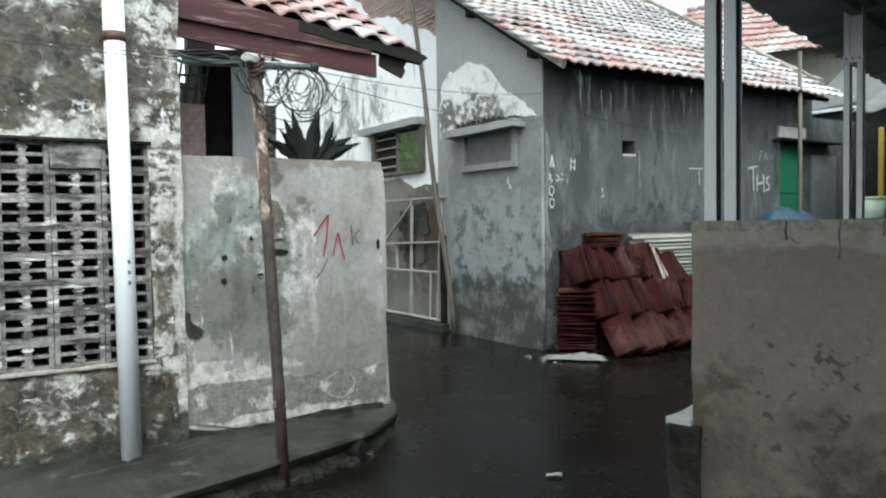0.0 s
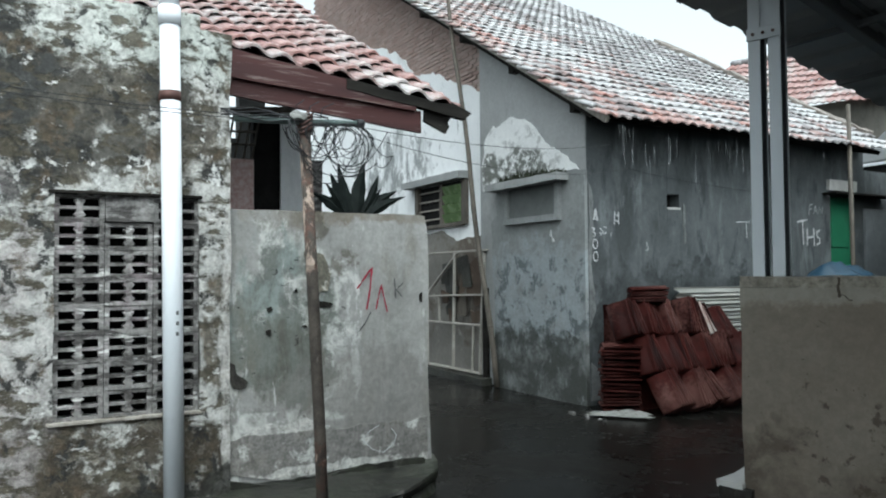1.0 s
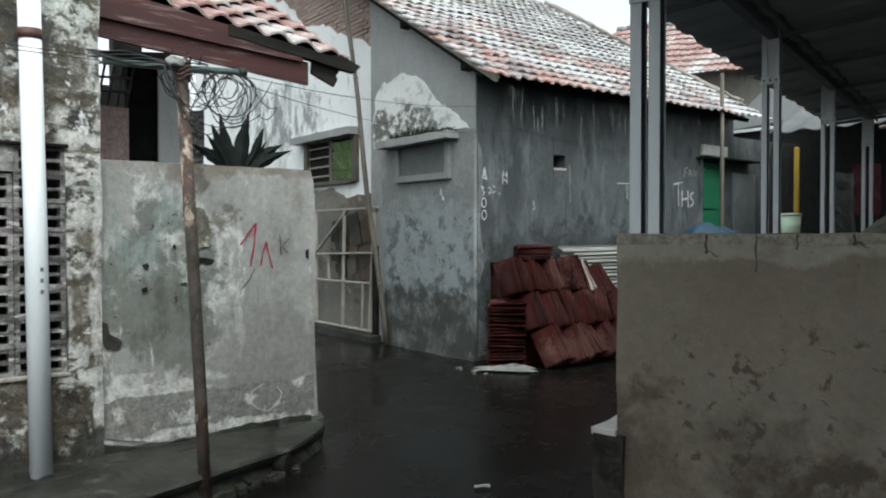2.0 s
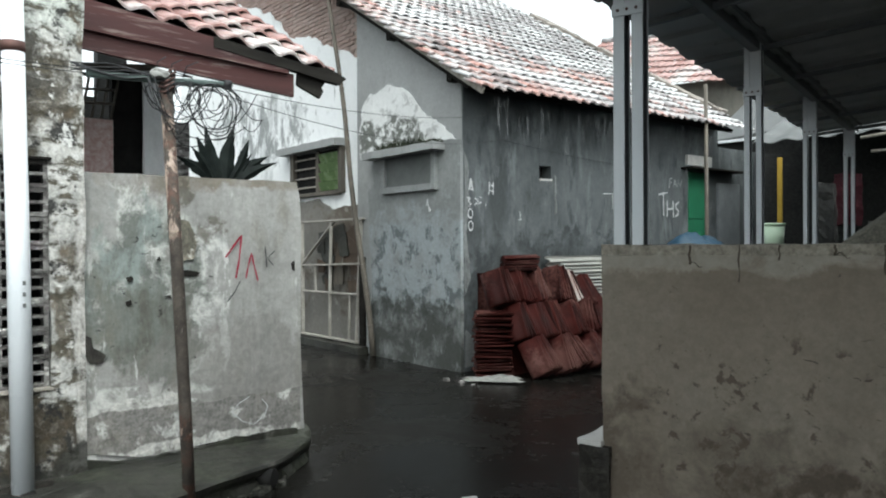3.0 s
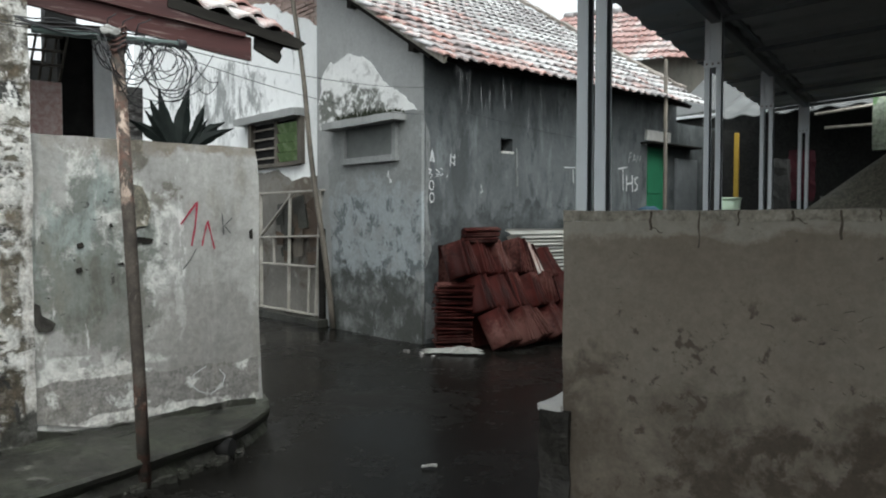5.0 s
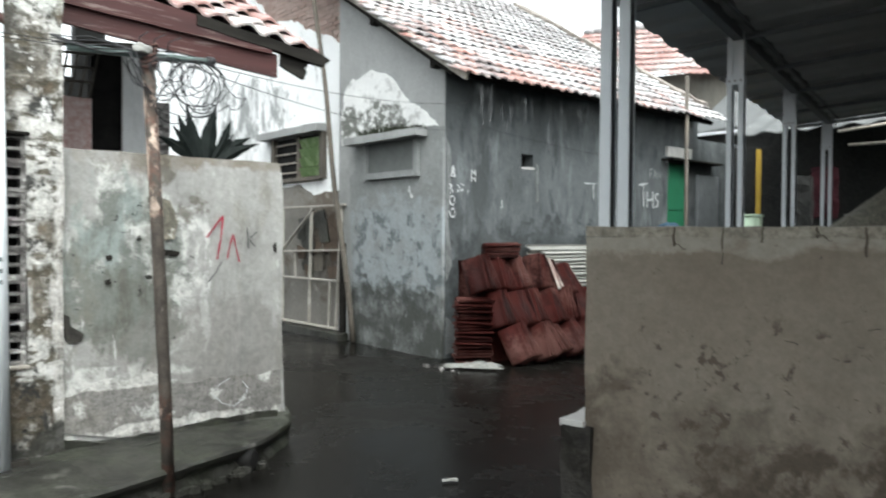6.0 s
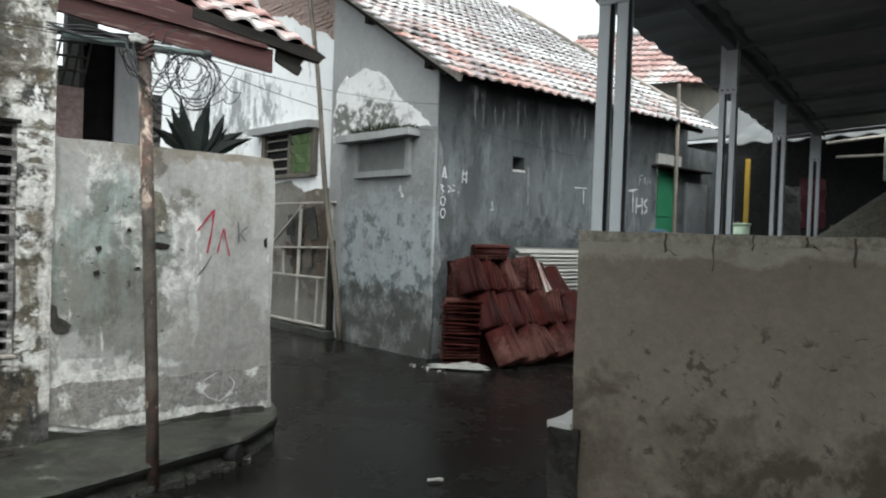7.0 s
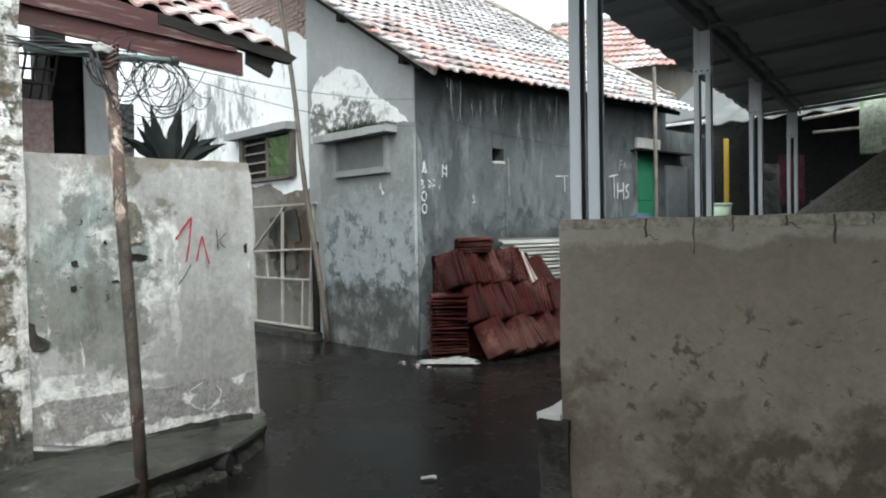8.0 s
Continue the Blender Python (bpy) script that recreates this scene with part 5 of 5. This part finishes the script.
for i in range(29):
    row = []
    for j in range(11):
        s, q = i / 28 - 0.5, j / 10 - 0.5
        edge = 1 + 0.35 * noise.noise(Vector((s * 5, q * 5, 1)))
        h = 0.035 * (1 - abs(2 * q) ** 2) * (0.4 + abs(noise.noise(Vector((s * 4, q * 3, 4)))) * 2) * (1 - abs(2 * s) ** 3)
        row.append(bm.verts.new(_m @ Vector((0.62 * s * edge, 0.26 * q * edge, h * 1.4))))
    grid.append(row)
for r0, r1 in zip(grid, grid[1:]):
    for j in range(10):
        bm.faces.new((r0[j], r1[j], r1[j + 1], r0[j + 1]))
part("sheet", bm, M_SACK, sack)
zinc = thing("corrugated_sheet", (-6.6, 7.7, 0.6), "white corrugated metal sheets leaning on the dark wall", "metal sheet")
for s in range(2):
    bm = bmesh.new()
    rows = []
    n = 84
    for k in range(n + 1):
        h = 0.92 * k / n
        w = 0.042 * math.sin(2 * math.pi * k / 9.4)
        rows.append([bm.verts.new((-6.52 - 0.19 * h / 0.92 + w + 0.03 * s + e, y, 0.50 + h * 0.93 - 0.05 * s)) for y, e in ((7.12 + 0.2 * s, 0), (9.0, 0), (9.0, -0.004), (7.12 + 0.2 * s, -0.004))])
    for a, b in zip(rows, rows[1:]):
        for i in range(4):
            bm.faces.new((a[i], a[(i + 1) % 4], b[(i + 1) % 4], b[i])).smooth = i in (0, 2)
    bm.faces.new(rows[0])
    bm.faces.new(rows[-1])
    bmesh.ops.recalc_face_normals(bm, faces=list(bm.faces))
    part("sheet", bm, M_CORR, zinc)
bm = bmesh.new()
rough_box(bm, (-6.75, 7.2, 0), (-6.2, 8.9, 0.52), 0.2, 0.03, 3)
part("block_base", bm, M_STONE, zinc, "dark blocks under the sheets")
litter = thing("litter", (-3.39, 2.91, 0.0), "small piece of white litter on the wet lane", "litter")
bm = bmesh.new()
rough_box(bm, (-0.045, -0.012, 0), (0.045, 0.014, 0.012), 0.02, 0.008, 20, pose(-3.39, 2.91, 0.0, 0, 0, 50))
part("wrapper", bm, M_SLAB, litter)
for k in range(9):
    bm = bmesh.new()
    x, y = random.uniform(-6.6, -5.9), random.uniform(5.2, 5.5)
    r = random.uniform(0.012, 0.04)
    rough_box(bm, (x, y, -0.01), (x + r * 2, y + r, r * 0.7), 0.03, 0.01, 15)
    tagged(part("pebble", bm, M_BLOCK, None), "small pale stone on the wet lane", "stone", "stones by the tile pile")

# ---- open shed ----
V2, U2 = Vector((0.9648, 0.2630, 0)), Vector((-0.2630, 0.9648, 0))
SHED = Matrix(((V2.x, U2.x, 0, -2.26), (V2.y, U2.y, 0, 2.84), (0, 0, 1, 0), (0, 0, 0, 1)))


def at_shed(x, y, z):
    return SHED @ Vector((x, y, z))


cement_wall = thing("wall_shed", at_shed(3, -0.08, 0), "raw cement half wall of the shed", "wall", kind="structure")
bm = bmesh.new()
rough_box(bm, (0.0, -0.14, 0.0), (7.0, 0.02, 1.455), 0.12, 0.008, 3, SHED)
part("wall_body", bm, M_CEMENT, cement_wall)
bm = bmesh.new()
rough_box(bm, (-0.006, -0.144, 1.452), (7.0, 0.026, 1.497), 0.05, 0.010, 7, SHED)
part("mortar_cap", bm, M_MORTAR, cement_wall, "lumpy mortar cap")
CRACK = painted("dark_crack", (0.060, 0.049, 0.037), (0.10, 0.083, 0.064), 0.8)
rnd = random.Random(5)
for k in range(30):
    x = 0.40 + 0.20 * k ** 0.93 * rnd.uniform(0.85, 1.0)
    h = rnd.choice((0.04, 0.06, 0.08, 0.11, 0.15))
    bm = bmesh.new()
    strip(bm, [at_shed(x + 0.0025 * math.sin(i * 1.3 + k), -0.155, 1.494 - h * i / 7) for i in range(8)], rnd.uniform(0.008, 0.016), -U2, 0.006)
    if k % 3 == 0:
        strip(bm, [at_shed(x + 0.05 * i / 5, -0.155, 1.494 - h + 0.012 * math.sin(i * 1.1)) for i in range(6)], 0.006, -U2, 0.006)
    part("mortar_drip", bm, CRACK, cement_wall, "dark drip from the mortar cap")
for k in range(38):
    x, z = rnd.uniform(0.15, 2.2), rnd.uniform(0.5, 1.4)
    if k < 20:
        x, z = rnd.gauss(1.15, 0.16), rnd.gauss(0.95, 0.16)
    a, n = rnd.uniform(-0.6, 0.6), rnd.randint(2, 5)
    pts = []
    for i in range(n):
        pts.append(at_shed(x, -0.146, z))
        a += rnd.uniform(-0.8, 0.8)
        x, z = x + 0.014 * math.cos(a), z + 0.012 * math.sin(a)
    bm = bmesh.new()
    strip(bm, pts, rnd.uniform(0.002, 0.005), -U2, 0.006)
    part("crack", bm, CRACK, cement_wall)
bm = bmesh.new()
rough_box(bm, (-0.11, -0.16, -0.05), (0.035, 0.9, 0.585), 0.08, 0.025, 5, SHED)
part("stone_footing", bm, M_STONE, cement_wall, "dark wet stone footing")
bm = bmesh.new()
rough_box(bm, (-0.115, -0.165, 0.580), (0.0, 0.85, 0.612), 0.08, 0.010, 5, SHED)
part("footing_slab", bm, M_SLAB, cement_wall, "pale slab on the footing")
bm = bmesh.new()
rough_box(bm, (-0.02, 0.03, -0.05), (0.14, 8.0, 0.55), 0.2, 0.02, 3, SHED)
part("lane_plinth", bm, M_STONE, cement_wall, "low plinth along the lane")

post = thing("shed_post", at_shed(0.08, 0.02, 0), "galvanised shed post of two bolted steel channels", "post", "posts of the shed")


def channel(bm, x0, x1, z0, z1):
    """A lipped channel: web towards the lane, flanges to the front and back."""
    t, h, lip = 0.004, 0.0375, 0.031
    out = [(x0, -h), (x1, -h), (x1, -lip), (x1 - t, -lip), (x1 - t, t - h), (x0 + t, t - h), (x0 + t, h - t), (x1 - t, h - t), (x1 - t, lip), (x1, lip), (x1, h), (x0, h)]
    lo = [bm.verts.new(at_shed(x, y, z0)) for x, y in out]
    hi = [bm.verts.new(at_shed(x, y, z1)) for x, y in out]
    bm.faces.new(lo[::-1])
    bm.faces.new(hi)
    for i in range(12):
        j = (i + 1) % 12
        bm.faces.new((lo[i], lo[j], hi[j], hi[i]))




def channel_post(post, x0, wide, gap, lane):
    """Two channels side by side, joined above by a filler and a bolted plate."""
    x1, x2, x3 = x0 + wide, x0 + wide + gap, x0 + 2 * wide + gap
    for a, b in ((x0, x1), (x2, x3)):
        bm = bmesh.new()
        channel(bm, a, b, 0.55, 3.02)
        bmesh.ops.translate(bm, vec=U2 * lane, verts=bm.verts)
        part("channel", bm, M_ZINC, post)
        # Lining plates whose dark colour stands for shade in the hollow.
        bm = bmesh.new()
        box(bm, (a + 0.006, lane - 0.0325, 0.56), (a + 0.008, lane + 0.0325, 3.01), SHED)
        box(bm, (a + 0.008, lane + 0.0305, 0.56), (b - 0.006, lane + 0.0325, 3.01), SHED)
        part("web", bm, M_ZINC_IN, post, "inner channel faces with shade put into their colour")
    at = SHED @ Matrix.Translation((0, lane, 0))
    bm = bmesh.new()
    box(bm, (x1, -0.030, 2.56), (x2, 0.030, 3.02), at)
    part("filler_plate", bm, M_ZINC, post)
    bm = bmesh.new()
    soft_box(bm, (x0 - 0.004, -0.046, 2.545), (x3 + 0.006, -0.0385, 2.60), at, 0.002)
    part("strap", bm, M_ZINC, post, "bolted joint plate")
    for x in (x0 + wide / 2, (x1 + x2) / 2, x2 + wide / 2):
        bm = bmesh.new()
        tube(bm, [at @ Vector((x, -0.046, 2.572)), at @ Vector((x, -0.052, 2.572))], 0.007, 8)
        part("bolt", bm, M_STRAP, post)


channel_post(post, 0.012, 0.052, 0.036, 0.0)
for k, x in ((1, 0.012), (2, -0.022), (3, 0.010)):
    far_post = thing("shed_post", at_shed(x + 0.06, 0.02 + 2.32 * k, 0), "slimmer galvanised shed post of two bolted steel channels", "post", "posts of the shed")
    channel_post(far_post, x, 0.036, 0.044, 2.32 * k)

canopy = thing("canopy_roof", at_shed(2.5, 3.0, 2.95), "dark metal sheet canopy of the shed", "canopy")
bm = bmesh.new()
rows = []
NY = 212
# The unseen near end reaches over the camera to limit light on the wall.
for j in range(NY + 1):
    y = -3.7 + 10.76 * j / NY
    h = 0.016 * (1 if (j % 8) in (0, 1, 2) else -0.3)
    rows.append([bm.verts.new(at_shed(x, y, 2.89 + 0.075 * (x + 0.4) + h + dz + 0.01 * noise.noise(Vector((x, y * 2, 0))))) for x, dz in ((-0.40, 0), (1.5, 0), (4.0, 0), (7.0, 0), (7.0, 0.012), (4.0, 0.012), (1.5, 0.012), (-0.40, 0.012))])
for a, b in zip(rows, rows[1:]):
    for i in range(8):
        bm.faces.new((a[i], a[(i + 1) % 8], b[(i + 1) % 8], b[i]))
bm.faces.new(rows[0])
bm.faces.new(rows[-1])
bmesh.ops.recalc_face_normals(bm, faces=list(bm.faces))
part("sheet", bm, M_SHEET, canopy)
for x, z, w, h in ((0.05, 2.86, 0.07, 0.09), (0.17, 2.92, 0.03, 0.12), (3.4, 3.10, 0.08, 0.08), (6.8, 3.35, 0.08, 0.08)):
    bm = bmesh.new()
    soft_box(bm, (x, -3.6, z), (x + w, 7.03, z + h), SHED, 0.004)
    part("beam", bm, M_BEAM, canopy)
for k in range(10):
    bm = bmesh.new()
    y = -3.46 + 1.16 * k
    m = SHED @ Matrix.Translation((-0.35, y, 2.835)) @ Matrix.Rotation(-math.atan(0.075), 4, "Y")
    soft_box(bm, (0, -0.02, 0), (7.2, 0.02, 0.035), m, 0.003)
    part("rafter", bm, M_BEAM, canopy)
bm = bmesh.new()
for k in range(12):
    y = -2.3 + 0.82 * k
    tube(bm, [at_shed(0.09, y, 2.92), at_shed(0.09, y + 0.41, 3.06), at_shed(0.09, y + 0.82, 2.92)], 0.012, 6)
part("truss_web", bm, M_BEAM, canopy)

# back of the shed and its contents
shed_back = thing("wall_shed_back", at_shed(3.0, 9.5, 0), "back wall of the shed, its gloom put into the colour", "wall", kind="structure")
bm = bmesh.new()
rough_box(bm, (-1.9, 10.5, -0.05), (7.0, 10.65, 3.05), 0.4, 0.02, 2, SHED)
# Unseen side wall added to close the shed and keep it dark.
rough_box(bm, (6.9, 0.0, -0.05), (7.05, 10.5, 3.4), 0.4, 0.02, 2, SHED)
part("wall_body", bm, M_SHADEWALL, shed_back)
back_roof = thing("back_roof", at_shed(2.5, 9.5, 3.0), "wavy fibre sheet roof behind the shed", "roof")
bm = bmesh.new()
rows = []
for i in range(141):
    x = -1.25 + 8.25 * i / 140
    h = 0.022 * math.sin(i * 1.05)
    rows.append([bm.verts.new(at_shed(x, y, z + h + 0.035 * x)) for y, z in ((7.75, 2.935), (11.0, 3.9), (11.0, 3.915), (7.75, 2.95))])
for a, b in zip(rows, rows[1:]):
    for i in range(4):
        bm.faces.new((a[i], b[i], b[(i + 1) % 4], a[(i + 1) % 4])).smooth = i in (0, 2)
bmesh.ops.recalc_face_normals(bm, faces=list(bm.faces))
part("sheet", bm, M_ASBESTOS, back_roof)
for a, b in (((0.1, 7.7, 2.86), (1.0, 7.7, 2.96)), ((0.2, 7.9, 2.70), (1.2, 7.9, 2.72))):
    bm = bmesh.new()
    tube(bm, [at_shed(*a), at_shed(*b)], 0.02, 8)
    part("batten", bm, M_GREYWOOD, back_roof)
green_wall = thing("wall_green", at_shed(1.5, 7.3, 0), "flaking lime green and white wall inside the shed", "wall", kind="structure")
bm = bmesh.new()
rough_box(bm, (0.79, 7.22, 2.32), (3.5, 7.34, 3.05), 0.2, 0.01, 3, SHED)
part("upper_wall", bm, plaster("green_white_wall", (0.28, 0.36, 0.25), (0.50, 0.53, 0.47), [((0.10, 0.26, 0.07), 1.6, 0.52, 0.58, 0.8, None)], 1.6), green_wall)
bm = bmesh.new()
rough_box(bm, (0.93, 7.24, 0), (3.5, 7.34, 2.32), 0.2, 0.01, 3, SHED)
part("lower_wall", bm, painted("dark_red_wall", (0.06, 0.028, 0.022), (0.09, 0.04, 0.03), 0.8), green_wall)
heap = thing("sand_heap", at_shed(1.8, 6.0, 0), "tall grey-brown heap of building sand", "sand heap")
bm = bmesh.new()
rows = []
for i in range(25):
    s = i / 24
    z = 3.0 * s
    r = max(0.02, 3.65 * (1 - s)) if z > 1.4 else 1.95 + 0.15 * (1.4 - z) / 1.4
    rows.append([bm.verts.new(at_shed(2.0 + r * math.cos(a) + 0.10 * noise.noise(Vector((math.cos(a) * 2, math.sin(a) * 2, s * 3))), 5.9 + r * math.sin(a) * 0.55, z + 0.03 * noise.noise(Vector((a * 3, s * 9, 1))))) for a in [j * 6.2832 / 40 for j in range(40)]])
for a, b in zip(rows, rows[1:]):
    for j in range(40):
        bm.faces.new((a[j], a[(j + 1) % 40], b[(j + 1) % 40], b[j])).smooth = True
bm.faces.new(rows[-1])
part("sand", bm, M_SAND, heap)
yellow = thing("yellow_post", at_shed(-0.72, 7.0, 0), "yellow painted timber post", "post")
bm = bmesh.new()
soft_box(bm, (-0.755, 6.98, 0), (-0.70, 7.04, 2.60), SHED)
part("timber", bm, M_YELLOW, yellow)
bucket = thing("bucket", at_shed(-0.72, 6.6, 1.45), "pale green plastic bucket on a drum", "bucket")
bm = bmesh.new()
c = at_shed(-0.72, 6.6, 0)
tube(bm, [(c.x, c.y, 1.42), (c.x, c.y, 1.74)], 0.115, 18, 1.15)
part("pail", bm, painted("pale_green_plastic", (0.58, 0.74, 0.55), (0.68, 0.80, 0.64), 0.4), bucket)
bm = bmesh.new()
tube(bm, [(c.x, c.y, 1.725), (c.x, c.y, 1.755)], 0.14, 18)
part("rim", bm, bpy.data.materials["pale_green_plastic"], bucket)
drum = thing("drum", at_shed(-0.72, 6.6, 0), "dark steel drum in the shed", "drum")
# The drum's darkness is the shed's gloom in its colour.
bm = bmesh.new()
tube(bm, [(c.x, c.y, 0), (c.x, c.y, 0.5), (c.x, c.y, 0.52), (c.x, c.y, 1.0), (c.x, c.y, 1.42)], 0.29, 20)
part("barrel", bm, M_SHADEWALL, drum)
tarp = thing("blue_tarpaulin", (-5.5, 8.8, 0), "blue tarpaulin thrown over a heap by the wall", "tarpaulin")
bm = bmesh.new()
rows = []
for i in range(31):
    row = []
    for j in range(21):
        s, q = i / 30, j / 20
        y = 7.9 + 2.1 * s
        x = -6.3 + 1.3 * q
        env = (math.sin(math.pi * s) ** 0.35) * (math.sin(math.pi * q) ** 0.35)
        z = 1.74 * env * (0.95 + 0.05 * math.sin(5 * s + 1)) + (0.10 * noise.noise(Vector((x * 4, y * 4, 0))) + 0.07 * noise.noise(Vector((x * 9, y * 9, 3)))) * env
        row.append(bm.verts.new((x, y, z)))
    rows.append(row)
for a, b in zip(rows, rows[1:]):
    for j in range(20):
        bm.faces.new((a[j], b[j], b[j + 1], a[j + 1])).smooth = True
part("cloth", bm, M_TARP, tarp)
# hanging and stored things in the dark; board and crate take the gloom colour
for name, lo, hi, mt, lab, cat in (
    ("red_cloth", (-0.28, 8.2, 1.75), (0.05, 8.26, 2.45), M_REDCLOTH, "dark red cloth hanging in the shed", "cloth"),
    ("cement_bag", (0.10, 7.3, 1.35), (0.42, 7.6, 1.66), M_SACK, "crumpled pale cement bag", "sack"),
    ("paper_bag", (0.24, 7.25, 1.60), (0.40, 7.35, 1.78), M_SACK, "small white paper bag on a crate", "sack"),
    ("grey_drum", (-0.42, 7.6, 0.0), (-0.2, 7.9, 2.30), M_SHADEWALL, "grey board leaning in the shed", "board"),
    ("crate", (-0.3, 7.2, 0.0), (0.75, 7.9, 1.34), M_SHADEWALL, "dark crate under the bags", "crate"),
):
    th = thing(name, at_shed(lo[0], lo[1], lo[2]), lab, cat)
    bm = bmesh.new()
    rough_box(bm, lo, hi, 0.06, 0.03, 6, SHED)
    part("body", bm, mt, th)
bike = thing("stored_frame", at_shed(0.95, 7.4, 0), "dark metal frame with pale pipes stored in the shed", "frame")
for a, b, mt in (((0.62, 7.3, 1.90), (0.95, 7.3, 1.88), M_ZINC), ((0.66, 7.3, 1.55), (0.67, 7.3, 1.80), M_PVC), ((0.95, 7.3, 1.98), (1.15, 7.3, 2.06), M_ZINC), ((0.62, 7.3, 0.0), (0.62, 7.3, 2.0), M_OLDWOOD), ((0.55, 7.3, 1.52), (0.64, 7.3, 1.60), M_PVC)):
    bm = bmesh.new()
    tube(bm, [at_shed(*a), at_shed(*b)], 0.02, 8)
    part("pipe", bm, mt, bike)

# ---- houses further down the lane ----
far = thing("far_house", (-9.5, 15.5, 0), "distant house with a red tiled roof", "house")
bm = bmesh.new()
ragged(bm, [(-13.0, 0), (-5.5, 0), (-5.5, 3.95), (-8.64, 4.97), (-9.88, 5.05), (-13.0, 5.25)], 1, 14.5, 14.7, 9, 0, (9,))
part("wall", bm, plaster("stained_far_wall", (0.165, 0.155, 0.130), (0.235, 0.222, 0.192), [((0.10, 0.095, 0.08), 0.9, 0.48, 0.62, 0.7, (1, 1, 0.4)), ((0.30, 0.29, 0.26), 1.4, 0.58, 0.68, 0.5, (1, 1, 0.3))], 0.8, grain=0.05, relief=0.2, fleck=0.06), far, "stained grey-brown wall")
me_far = tile_mesh("tile", 0.175, 0.33, 0.015, M_TILE_RED)
FAR_A, FAR_U = Vector((1, 0.0, -0.13)).normalized(), Vector((0.1, 1.0, 0.85)).normalized()
FAR_O = Vector((-13.05, 14.2, 5.42))
tile_roof(far, me_far, FAR_O, FAR_A, FAR_U, 32, 9, 0.172, 0.24, 288, 0.0)
bm = bmesh.new()
for k in range(18):
    p = FAR_O + FAR_U * 2.24 + FAR_A * (0.31 * k) + Vector((0, 0, 0.03 + random.uniform(-0.012, 0.012)))
    tube(bm, [p, p + FAR_A * 0.33], 0.085, 10, 1.12)
part("ridge", bm, M_TILE_OLD, far, "row of brown-grey ridge tiles")
sheet_roof = thing("sheet_roof", (-6.6, 13.0, 3.5), "grey fibre sheet roof over the lane side", "roof")
bm = bmesh.new()
_v = [bm.verts.new(p) for p in ((-7.8, 12.6, 3.40), (-4.6, 12.6, 3.55), (-4.6, 14.3, 4.6), (-7.8, 14.3, 4.5), (-7.8, 12.6, 3.36), (-4.6, 12.6, 3.51), (-4.6, 14.3, 4.56), (-7.8, 14.3, 4.46))]
for f in ((0, 1, 2, 3), (4, 7, 6, 5), (0, 4, 5, 1), (1, 5, 6, 2), (2, 6, 7, 3), (3, 7, 4, 0)):
    bm.faces.new([_v[i] for i in f])
part("sheet", bm, M_ASBESTOS, sheet_roof)
bm = bmesh.new()
soft_box(bm, (-7.8, 12.58, 3.33), (-4.6, 12.62, 3.38))
part("edge_trim", bm, M_PVC, sheet_roof)
lane_end = thing("wall_lane_end", (-6.0, 13.0, 0), "dark wall closing the end of the lane", "wall", kind="structure")
# Same gloom colour stands for the dim end of the lane.
bm = bmesh.new()
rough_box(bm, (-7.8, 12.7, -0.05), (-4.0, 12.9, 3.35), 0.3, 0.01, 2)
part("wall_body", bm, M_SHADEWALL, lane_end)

# unseen wall added behind the camera to keep sky light off the shed wall
rear = thing("wall_sky_block", at_shed(2.0, -6.8, 0), "unseen plain wall added behind the camera to hold back sky light", "wall", kind="structure")
bm = bmesh.new()
rough_box(bm, (-0.6, -9.0, -0.05), (7.05, -8.8, 2.6), 0.5, 0.01, 2, SHED)
rough_box(bm, (6.9, -8.8, -0.05), (7.05, 0.0, 2.6), 0.5, 0.01, 2, SHED)
part("wall_body", bm, M_GABLE, rear)

# water running off the eave
M_WATER, _t, _b = nodes("falling_water", 0.2)
_b.inputs["Base Color"].default_value = (0.8, 0.82, 0.84, 1)
_b.inputs["Alpha"].default_value = 0.09
drips = bmesh.new()
for k in range(60):
    y = 5.6 + 5.6 * random.random() ** 1.3
    z = 3.16 - 0.9 * random.random() ** 2
    tube(drips, [(-6.17 + random.uniform(-0.03, 0.02), y, z), (-6.17, y + 0.004, z - random.uniform(0.05, 0.45))], 0.0024, 5)
ob = part("eave_drips", drips, M_WATER, None)
tagged(ob, "thin threads of rain water falling from the tiled eave", "water", kind="stuff")
